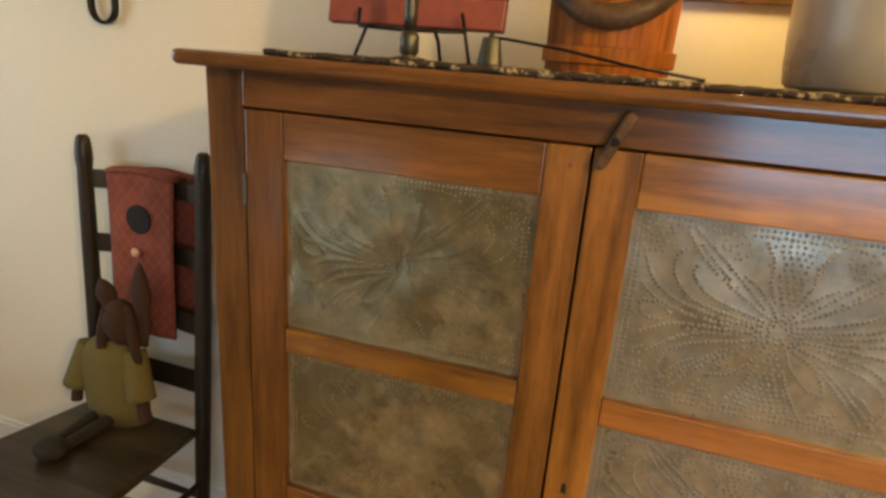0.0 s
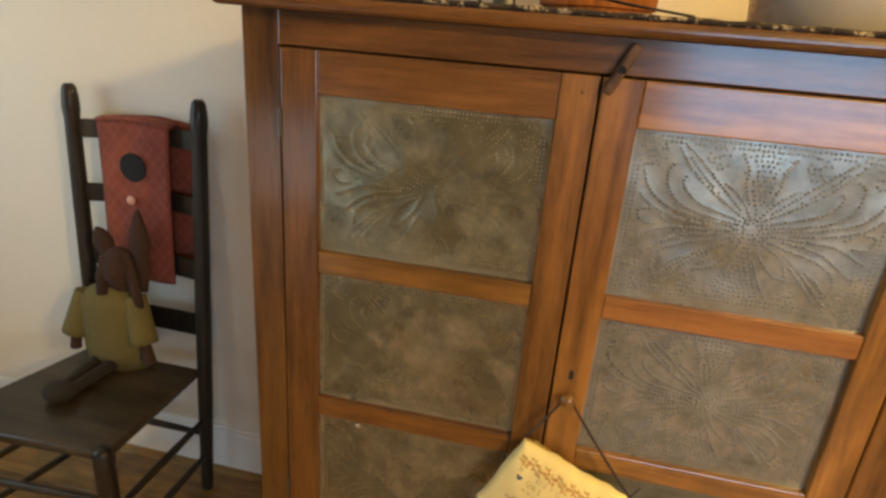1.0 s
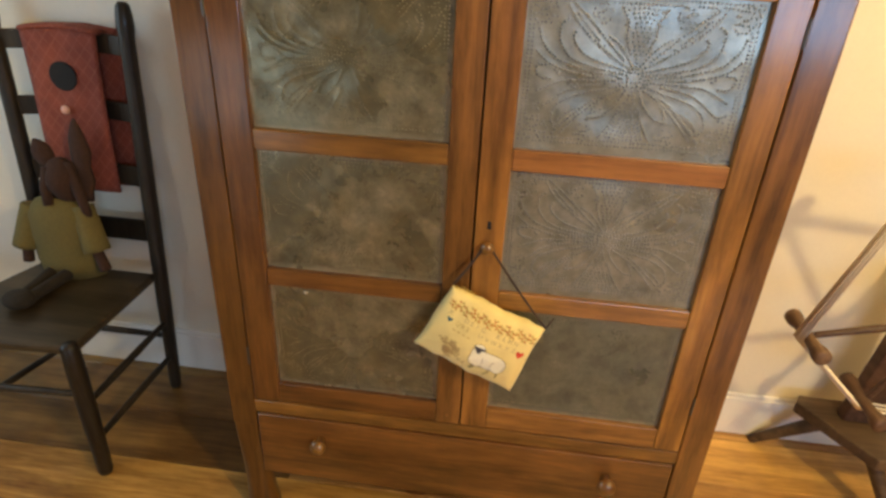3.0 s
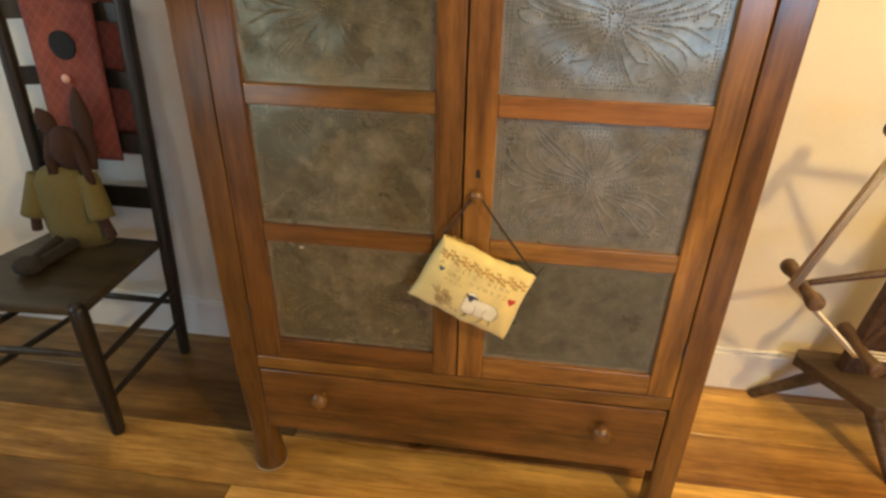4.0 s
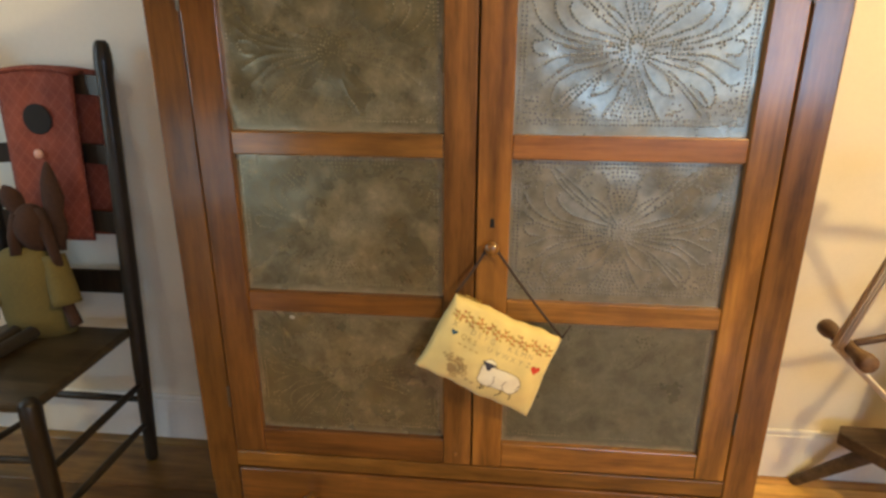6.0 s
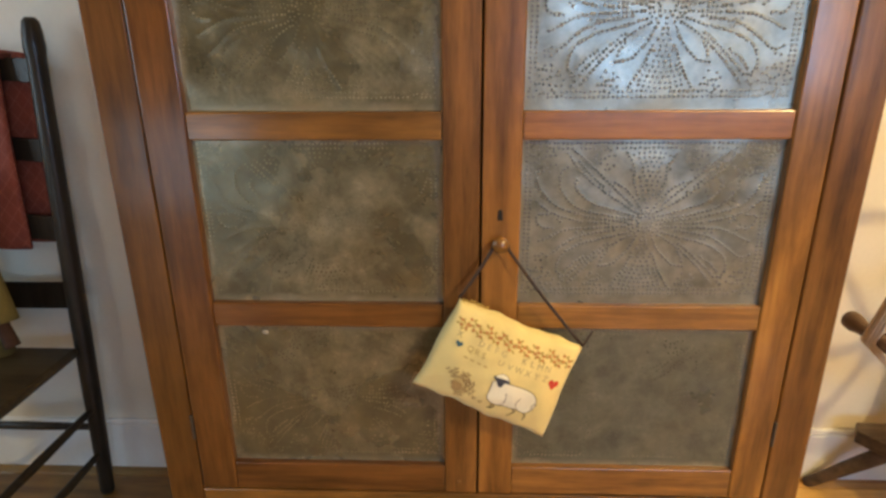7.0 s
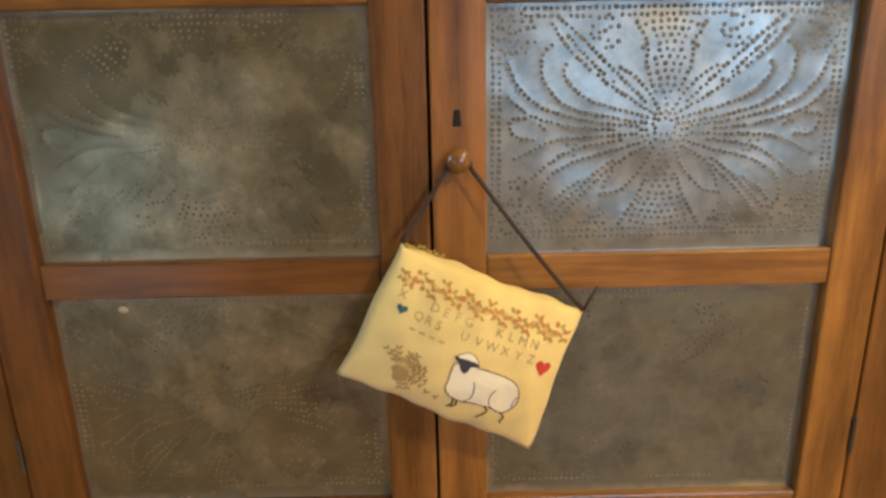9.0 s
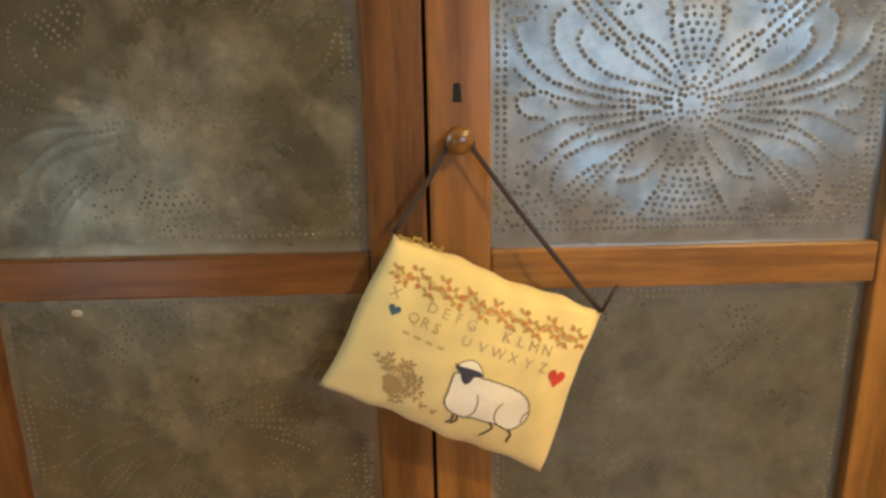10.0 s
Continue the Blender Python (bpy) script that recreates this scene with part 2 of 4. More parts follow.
# brown pine, also used to colour in the shade under the chair
PINE_BROWN_SHADED = wood("brown_shaded_pine_floor", 0, (0.085, 0.038, 0.010), (0.235, 0.125, 0.037), rough=0.4, coat=0.3, rings=3, vary=0.3, knots=True, swirl=0.42)
DARK_WOOD = wood("near_black_wood", 2, (0.014, 0.0105, 0.007), (0.042, 0.031, 0.020), rough=0.45, coat=0.2, rings=3)
SEAT_WOOD = wood("dark_seat_wood", 0, (0.024, 0.017, 0.009), (0.060, 0.042, 0.022), rough=0.40, coat=0.2, rings=3)
REEL_WOOD = wood("grey_brown_wood", 1, (0.05, 0.027, 0.017), (0.14, 0.08, 0.05), rough=0.55, coat=0.1, rings=3)
PLANK_WOOD = wood("weathered_plank_wood", 0, (0.045, 0.03, 0.018), (0.13, 0.09, 0.055), rough=0.5, coat=0.1, rings=4)
BUCKET_WOOD = wood("orange_bucket_wood", 2, (0.24, 0.065, 0.012), (0.52, 0.17, 0.035), rough=0.6, coat=0.0, vary=0.12)
# one aged tin in lit and shaded tones, by where each panel hangs
TIN_LIT = tin("tin_lit", (0.225, 0.235, 0.208), (0.33, 0.325, 0.275), 0.31, 0.52, 0.5, 0.5, 0.5, 0.16, 0.5)
TIN_BURR = tin("tin_burr", (0.19, 0.205, 0.215), (0.25, 0.26, 0.26), 0.55, 0.4, 0.1, 0.4, 0.0, 0.0)
TIN_SHADED = tin("tin_shaded", (0.155, 0.147, 0.098), (0.36, 0.332, 0.24), 0.29, 0.48, 0.95, 0.62, 0.95, 0.22, 0.42)
TIN_SHADED_GREY = tin("tin_shaded_grey", (0.138, 0.148, 0.116), (0.22, 0.225, 0.18), 0.32, 0.42, 0.95, 0.35, 0.35, 0.1, 0.22)
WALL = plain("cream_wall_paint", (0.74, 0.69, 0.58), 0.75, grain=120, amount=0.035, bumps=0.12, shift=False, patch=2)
# walls out of view, their tan darkened to lower the bounced light
ROOM_WALL = plain("dimmed_tan_wall", (0.26, 0.195, 0.125), 0.8, grain=120, amount=0.05, bumps=0.1, shift=False, patch=2)
TRIM = plain("white_trim_paint", (0.80, 0.79, 0.74), 0.4, grain=60, amount=0.04, bumps=0.04)
# ceiling out of view, darkened for the same weaker bounce
CEILING = plain("dimmed_ceiling", (0.52, 0.47, 0.38), 0.85, grain=90, amount=0.03)
UNDER = plain("dark_subfloor", (0.03, 0.02, 0.012), 0.9)
# near-black colour for the shade inside the cupboard
GAP = plain("inside_shade", (0.012, 0.008, 0.005), 0.9)
IRON = plain("black_iron", (0.02, 0.019, 0.018), 0.45, 0.7)
PEWTER = plain("dull_pewter", (0.10, 0.095, 0.085), 0.45, 0.8)
CLAY = plain("stoneware_glaze", (0.42, 0.38, 0.31), 0.3, grain=25, amount=0.12, bumps=0.05, patch=6)
RED_PAINT = plain("worn_red_paint", (0.27, 0.068, 0.052), 0.5, grain=50, amount=0.3)
CREAM_PAPER = plain("cream_paper", (0.66, 0.50, 0.27), 0.8, amount=0.1)
MUSTARD = plain("mustard_cloth", (0.135, 0.103, 0.030), 0.95, grain=150, amount=0.18, bumps=0.3)
BROWN_CLOTH = plain("dark_brown_cloth", (0.042, 0.0175, 0.010), 0.95, grain=110, amount=0.4, bumps=0.5)
SOCK = plain("drab_brown_cloth", (0.020, 0.014, 0.008), 0.95, grain=110, amount=0.4, bumps=0.5)
BLACK_FELT = plain("black_felt", (0.012, 0.012, 0.013), 0.95, grain=200)
PINK = plain("pale_pink_button", (0.65, 0.36, 0.28), 0.4, amount=0.05)
RIBBON = plain("brown_ribbon", (0.035, 0.02, 0.014), 0.7, grain=120)
YARN = plain("cream_yarn", (0.72, 0.64, 0.52), 0.95, grain=220, amount=0.2, bumps=0.4)
RED_CLOTH, RUNNER = red_cloth(), runner_cloth()
PILLOW = cotton("yellow_cotton", (0.79, 0.655, 0.285))
WHITE_THREAD = cotton("white_stitching", (0.90, 0.86, 0.68))
SLATE = plain("slate_thread", (0.055, 0.055, 0.075), 0.9)
OUTLINE = plain("brown_thread", (0.11, 0.065, 0.03), 0.9)
FADED = plain("faded_brown_thread", (0.40, 0.27, 0.11), 0.9)
LETTER = plain("grey_brown_thread", (0.43, 0.34, 0.18), 0.9)
RUST = plain("rust_thread", (0.49, 0.215, 0.075), 0.9)
OLIVE = plain("olive_thread", (0.44, 0.31, 0.085), 0.9)
STRAW = plain("straw_thread", (0.52, 0.37, 0.14), 0.9)
CRIMSON = plain("red_thread", (0.52, 0.05, 0.03), 0.9)
TEAL = plain("blue_thread", (0.05, 0.12, 0.16), 0.9)
# ---- mesh helpers ----


def origin(ob):
    p = Vector((0, 0, 0))
    while ob:
        p += ob.location
        ob = ob.parent
    return p


def link_mesh(name, bm, mat, at, smooth):
    me = bpy.data.meshes.new(name)
    bmesh.ops.translate(bm, verts=bm.verts, vec=-Vector(at))
    bm.to_mesh(me)
    bm.free()
    for mm in (mat if isinstance(mat, (list, tuple)) else [mat]):
        me.materials.append(mm)
    if smooth:
        me.shade_smooth()
    return me


def part(name, bm, mat, parent, label="", smooth=False):
    """One mesh, given in world places, under a thing or a part."""
    ob = new(name, link_mesh(name, bm, mat, origin(parent), smooth))
    ob.parent = parent
    return tagged(ob, label)


def thing(name, at, label, category, group="", kind=""):
    ob = new(name)
    ob.location, ob.empty_display_size = at, 0.05
    return tagged(ob, label, category, group, kind)


def whole(name, bm, mat, label, category, at=(0, 0, 0), group="", kind="", smooth=False):
    ob = new(name, link_mesh(name, bm, mat, at, smooth))
    ob.location = at
    return tagged(ob, label, category, group, kind)


def box(x0, x1, y0, y1, z0, z1, bevel=0.002, bm=None, seg=2):
    own = bmesh.new()
    bmesh.ops.create_cube(own, size=1)
    for v in own.verts:
        v.co = Vector(((x0 + x1) / 2 + v.co.x * (x1 - x0), (y0 + y1) / 2 + v.co.y * (y1 - y0), (z0 + z1) / 2 + v.co.z * (z1 - z0)))
    if bevel:
        bmesh.ops.bevel(own, geom=own.edges[:], offset=bevel, segments=seg, profile=0.5, affect="EDGES")
    return join(bm, own)


def join(bm, own):
    if bm is None:
        return own
    me = bpy.data.meshes.new("tmp")
    own.to_mesh(me)
    own.free()
    bm.from_mesh(me)
    bpy.data.meshes.remove(me)
    return bm


def lathe(profile, n=24, axis=Matrix.Identity(4), bm=None, caps=True):
    """Turns (radius, height) round z, then sets it by the matrix."""
    own = bmesh.new()
    loops = [[own.verts.new(axis @ Vector((r * math.cos(2 * math.pi * i / n), r * math.sin(2 * math.pi * i / n), z))) for i in range(n)] for r, z in profile]
    for a, b in zip(loops, loops[1:]):
        for i in range(n):
            own.faces.new((a[i], a[(i + 1) % n], b[(i + 1) % n], b[i]))
    if caps:
        own.faces.new(loops[0][::-1])
        own.faces.new(loops[-1])
    bmesh.ops.recalc_face_normals(own, faces=own.faces)
    return join(bm, own)


def along(a, b):
    """A matrix at a whose z runs towards b, and the length."""
    a, b = Vector(a), Vector(b)
    return Matrix.Translation(a) @ (b - a).to_track_quat("Z", "Y").to_matrix().to_4x4(), (b - a).length


def rod(a, b, r0, r1=None, n=14, bm=None, swell=0.0):
    m, h = along(a, b)
    r1 = r0 if r1 is None else r1
    prof = [(r0 * 0.8, 0)] + [(r0 + (r1 - r0) * k + swell * math.sin(math.pi * k), h * (0.01 + 0.98 * k)) for k in [i / 8 for i in range(9)]] + [(r1 * 0.8, h)]
    return lathe(prof, n, m, bm)


def tube(points, r, n=8, bm=None, flat=1.0, side=Vector((0, 1, 0))):
    """A tube through points; flat < 1 makes a ribbon thin along side."""
    own = bmesh.new()
    pts = [Vector(p) for p in points]
    loops = []
    for i, p in enumerate(pts):
        d = (pts[min(i + 1, len(pts) - 1)] - pts[max(i - 1, 0)]).normalized()
        u = d.cross(side)
        u = u.normalized() if u.length > 1e-4 else d.orthogonal().normalized()
        w = d.cross(u).normalized()
        loops.append([own.verts.new(p + u * r * math.cos(2 * math.pi * k / n) + w * r * flat * math.sin(2 * math.pi * k / n)) for k in range(n)])
    for a, b in zip(loops, loops[1:]):
        for k in range(n):
            own.faces.new((a[k], a[(k + 1) % n], b[(k + 1) % n], b[k]))
    own.faces.new(loops[0][::-1])
    own.faces.new(loops[-1])
    bmesh.ops.recalc_face_normals(own, faces=own.faces)
    return join(bm, own)


def ball(c, r, bm=None, u=18, v=12):
    own = bmesh.new()
    bmesh.ops.create_uvsphere(own, u_segments=u, v_segments=v, radius=1)
    for q in own.verts:
        q.co = Vector(c) + Vector((q.co.x * r[0], q.co.y * r[1], q.co.z * r[2]))
    return join(bm, own)


def prism(outline, z0, z1, bevel=0.004):
    """An upright prism over an outline in x and y."""
    bm = bmesh.new()
    low = [bm.verts.new((x, y, z0)) for x, y in outline]
    top = [bm.verts.new((x, y, z1)) for x, y in outline]
    bm.faces.new(low[::-1])
    bm.faces.new(top)
    for i in range(len(low)):
        j = (i + 1) % len(low)
        bm.faces.new((low[i], low[j], top[j], top[i]))
    bmesh.ops.recalc_face_normals(bm, faces=bm.faces)
    if bevel:
        bmesh.ops.bevel(bm, geom=bm.edges[:], offset=bevel, segments=2, profile=0.5, affect="EDGES")
    return bm


# ---- the room ----
WALL_Y, X0, X1, Y0, HIGH = 0.52, -2.4, 3.0, -3.0, 2.45
whole("wall_north", box(X0 - 0.12, X1 + 0.12, WALL_Y, WALL_Y + 0.12, 0, HIGH, 0), WALL, "cream painted plaster wall behind the cupboard", "wall", kind="structure")
whole("wall_east", box(X1, X1 + 0.12, Y0 - 0.12, WALL_Y, 0, HIGH, 0), ROOM_WALL, "unseen tan wall closing the room, darkened to cut bounced light", "wall", kind="structure")


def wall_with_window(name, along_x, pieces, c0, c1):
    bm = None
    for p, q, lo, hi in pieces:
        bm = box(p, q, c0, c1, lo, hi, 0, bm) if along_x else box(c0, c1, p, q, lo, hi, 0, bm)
    whole(name, bm, ROOM_WALL, "unseen tan wall with a window opening, darkened to cut bounced light", "wall", kind="structure")


def window(name, along_x, w0, w1, z0, z1, c):
    t = thing(name, (w0, c, z0) if along_x else (c, w0, z0), "white painted window frame with glazing bars", "window", kind="structure")

    def bar(nm, p, q, lo, hi, d):
        part(nm, box(p, q, c - d, c + d, lo, hi, 0.004) if along_x else box(c - d, c + d, p, q, lo, hi, 0.004), TRIM, t)
    bar("window_frame", w0, w0 + 0.05, z0, z1, 0.04)
    bar("window_frame", w1 - 0.05, w1, z0, z1, 0.04)
    bar("window_frame", w0 + 0.05, w1 - 0.05, z1 - 0.05, z1, 0.04)
    bar("window_sill", w0 + 0.05, w1 - 0.05, z0, z0 + 0.05, 0.05)
    bar("glazing_bar", w0 + 0.05, w1 - 0.05, (z0 + z1) / 2 - 0.02, (z0 + z1) / 2 + 0.02, 0.02)
    for k in (1, 2):
        m = w0 + (w1 - w0) * k / 3
        bar("glazing_bar", m - 0.014, m + 0.014, z0 + 0.05, (z0 + z1) / 2 - 0.02, 0.015)
        bar("glazing_bar", m - 0.014, m + 0.014, (z0 + z1) / 2 + 0.02, z1 - 0.05, 0.015)


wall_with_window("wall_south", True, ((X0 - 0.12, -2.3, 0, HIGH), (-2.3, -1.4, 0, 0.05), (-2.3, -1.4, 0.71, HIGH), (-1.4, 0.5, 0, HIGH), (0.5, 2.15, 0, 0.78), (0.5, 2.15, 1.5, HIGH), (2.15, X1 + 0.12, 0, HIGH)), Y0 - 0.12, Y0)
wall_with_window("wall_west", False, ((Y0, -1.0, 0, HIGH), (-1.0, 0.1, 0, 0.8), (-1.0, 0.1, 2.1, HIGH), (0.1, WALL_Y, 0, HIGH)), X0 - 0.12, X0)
window("window_1", True, 0.5, 2.15, 0.78, 1.5, Y0 + 0.03)
window("window_2", False, -1.0, 0.1, 0.8, 2.1, X0 + 0.03)
window("window_3", True, -2.3, -1.4, 0.05, 0.71, Y0 + 0.03)
whole("ceiling", box(X0 - 0.12, X1 + 0.12, Y0 - 0.12, WALL_Y + 0.12, HIGH, HIGH + 0.1, 0), CEILING, "plain unseen cream ceiling, darkened to cut bounced light", "ceiling", kind="structure")

bb = box(X0, X1, WALL_Y - 0.014, WALL_Y, 0.0, 0.135, 0.003)
box(X0, X1, WALL_Y - 0.010, WALL_Y, 0.135, 0.15, 0.004, bb)
whole("baseboard", bb, TRIM, "white painted wooden baseboard along the wall", "baseboard", kind="structure")

for (lx, ly, lz), power in LAMPS:
    lamp = thing("ceiling_lamp", (lx, ly, HIGH), "bare warm lamp, out of view, hung from a metal ceiling plate", "lamp", "ceiling lamps")
    part("base_plate", lathe([(0.05, HIGH - 0.02), (0.06, HIGH - 0.012), (0.06, HIGH)], 24, pose(lx, ly, 0)), PEWTER, lamp)
    part("cord", rod((lx, ly, lz + 0.07), (lx, ly, HIGH - 0.015), 0.004, n=8), IRON, lamp)

# ---- the pie safe ----
CW, FRONT_T = 0.525, 0.022
safe = thing("pie_safe", (0, 0.22, 0), "reddish-brown wooden pie safe with six punched tin panels", "cupboard")
part("top", box(-0.555, 0.555, -0.034, 0.475, 1.374, 1.394, 0.0085, seg=3), WOOD_X, safe, "wide wooden top board with eased edges")


def foot(xc, y, w):
    loops, own = [], bmesh.new()
    n = 20
    for z, s, ee in ((0.15, 1.0, 0.2), (0.11, 1.0, 0.2), (0.05, 0.97, 0.24), (0.012, 0.94, 0.28), (0.0, 0.88, 0.3)):
        ring = []
        for k in range(n):
            a = 2 * math.pi * (k + 0.5) / n
            c, d = math.cos(a), math.sin(a)
            p = min(1.0, ee)
            ring.append(own.verts.new((xc + w / 2 * s * math.copysign(abs(c) ** p, c), y + 0.0275 + 0.0275 * s * math.copysign(abs(d) ** p, d), z)))
        loops.append(ring)
    for a, b in zip(loops, loops[1:]):
        for k in range(n):
            own.faces.new((a[k], a[(k + 1) % n], b[(k + 1) % n], b[k]))
    own.faces.new(loops[0])
    own.faces.new(loops[-1])
    bmesh.ops.recalc_face_normals(own, faces=own.faces)
    return own


def round_foot():
    """A leg that runs from the square post into a round foot."""
    own, loops, n = bmesh.new(), [], 28
    for z, xc, w, d, e in ((0.30, -0.4965, 0.0285, 0.0275, 0.12), (0.26, -0.4965, 0.0285, 0.0275, 0.2), (0.21, -0.495, 0.0295, 0.028, 0.45), (0.15, -0.4935, 0.031, 0.030, 0.8),
                           (0.09, -0.492, 0.033, 0.033, 1.0), (0.04, -0.490, 0.037, 0.037, 1.0), (0.008, -0.489, 0.041, 0.041, 1.0), (0.0, -0.489, 0.040, 0.040, 1.0)):
        ring = []
        for k in range(n):
            a = 2 * math.pi * (k + 0.5) / n
            c, q = math.cos(a), math.sin(a)
            ring.append(own.verts.new((xc + w * math.copysign(abs(c) ** e, c), 0.029 + d * math.copysign(abs(q) ** e, q), z)))
        loops.append(ring)
    for a, b in zip(loops, loops[1:]):
        for k in range(n):
            own.faces.new((a[k], a[(k + 1) % n], b[(k + 1) % n], b[k]))
    own.faces.new(loops[-1])
    bmesh.ops.recalc_face_normals(own, faces=own.faces)
    return own


for s in (-1, 1):
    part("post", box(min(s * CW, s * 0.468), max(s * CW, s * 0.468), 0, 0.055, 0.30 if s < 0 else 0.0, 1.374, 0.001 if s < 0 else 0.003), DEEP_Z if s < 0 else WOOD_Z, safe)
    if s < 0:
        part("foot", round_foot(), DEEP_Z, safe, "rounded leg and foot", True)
        part("glide", lathe([(0.0413, 0.0), (0.0418, 0.0008), (0.0412, 0.0016)], 28, pose(-0.489, 0.029, 0)), CLAY, safe, "thin pale glide under the foot", True)
    part("foot", foot(s * 0.4965, 0.385, 0.058), WOOD_Z, safe, smooth=True)
    part("side_panel", box(min(s * 0.521, s * 0.50), max(s * 0.521, s * 0.50), 0.055, 0.44, 0.15, 1.374, 0.002), WOOD_Z, safe)
part("back_panel", box(-0.5, 0.5, 0.425, 0.44, 0.15, 1.374, 0.001), WOOD_X, safe)
part("bottom_board", box(-0.5, 0.5, 0.056, 0.425, 0.16, 0.175, 0.001), WOOD_X, safe)
part("frieze_rail", box(-0.468, 0.468, 0.0, FRONT_T, 1.325, 1.374, 0.002), WOOD_X, safe)
part("lower_rail", box(-0.468, 0.468, 0.001, FRONT_T, 0.340, 0.374, 0.002), WOOD_X, safe)
# an added near-black sheet gives the shade seen through the door gaps
part("inner_shadow_board", box(-0.468, 0.468, 0.024, 0.03, 0.16, 1.374, 0), GAP, safe, "near-black sheet that stands for the shade behind the doors")
drawer = part("drawer", box(-0.465, 0.465, -0.001, 0.021, 0.152, 0.336, 0.003), WOOD_X, safe, "wide drawer front with two turned wooden knobs")


def knob(x, z, r, y, mat, parent, label):
    prof = [(r * 0.5, 0), (r * 0.45, r * 0.4), (r * 0.62, r * 0.7), (r * 0.97, r * 1.1), (r, r * 1.4), (r * 0.85, r * 1.75), (r * 0.5, r * 1.95), (r * 0.1, r * 2.02)]
    return part("knob", lathe(prof, 20, pose(x, y, z, 90, 0, 0)), mat, parent, label, True)


knob(-0.316, 0.280, 0.019, -0.001, WOOD_Y, drawer, "turned wooden knob")
knob(0.330, 0.277, 0.021, -0.001, WOOD_Y, drawer, "turned wooden knob")

# punched tin: places of the punches, in metres from the panel's middle
PW, PH = 0.178, 0.122


STEP = 0.0056


def bend_dots(points, step=STEP):
    """Dots at even steps along a smooth curve through a few places."""
    pts = [Vector(p) for p in points]
    pts = [2 * pts[0] - pts[1]] + pts + [2 * pts[-1] - pts[-2]]
    fine = []
    for a, b, c, d in zip(pts, pts[1:], pts[2:], pts[3:]):
        for k in range(40):
            t = k / 40
            fine.append(0.5 * (2 * b + (c - a) * t + (2 * a - 5 * b + 4 * c - d) * t * t + (3 * b - a - 3 * c + d) * t ** 3))
    fine.append(pts[-2])
    out, run = [tuple(fine[0])], 0.0
    for p, q in zip(fine, fine[1:]):
        run += (q - p).length
        if run >= step:
            out.append(tuple(q))
            run -= step
    return out


def cluster(x, y, r, gap=0.0068):
    """A round cushion of loosely set dots."""
    out, k = [], int(r / gap) + 1
    for i in range(-k, k + 1):
        for j in range(-k, k + 1):
            px, py = x + gap * (i + 0.5 * (j % 2) + 0.22 * math.sin(5 * i + 9 * j)), y + gap * (0.87 * j + 0.22 * math.sin(7 * i + 4 * j + 1))
            if math.hypot(px - x, py - y) < r:
                out.append((px, py))
    return out


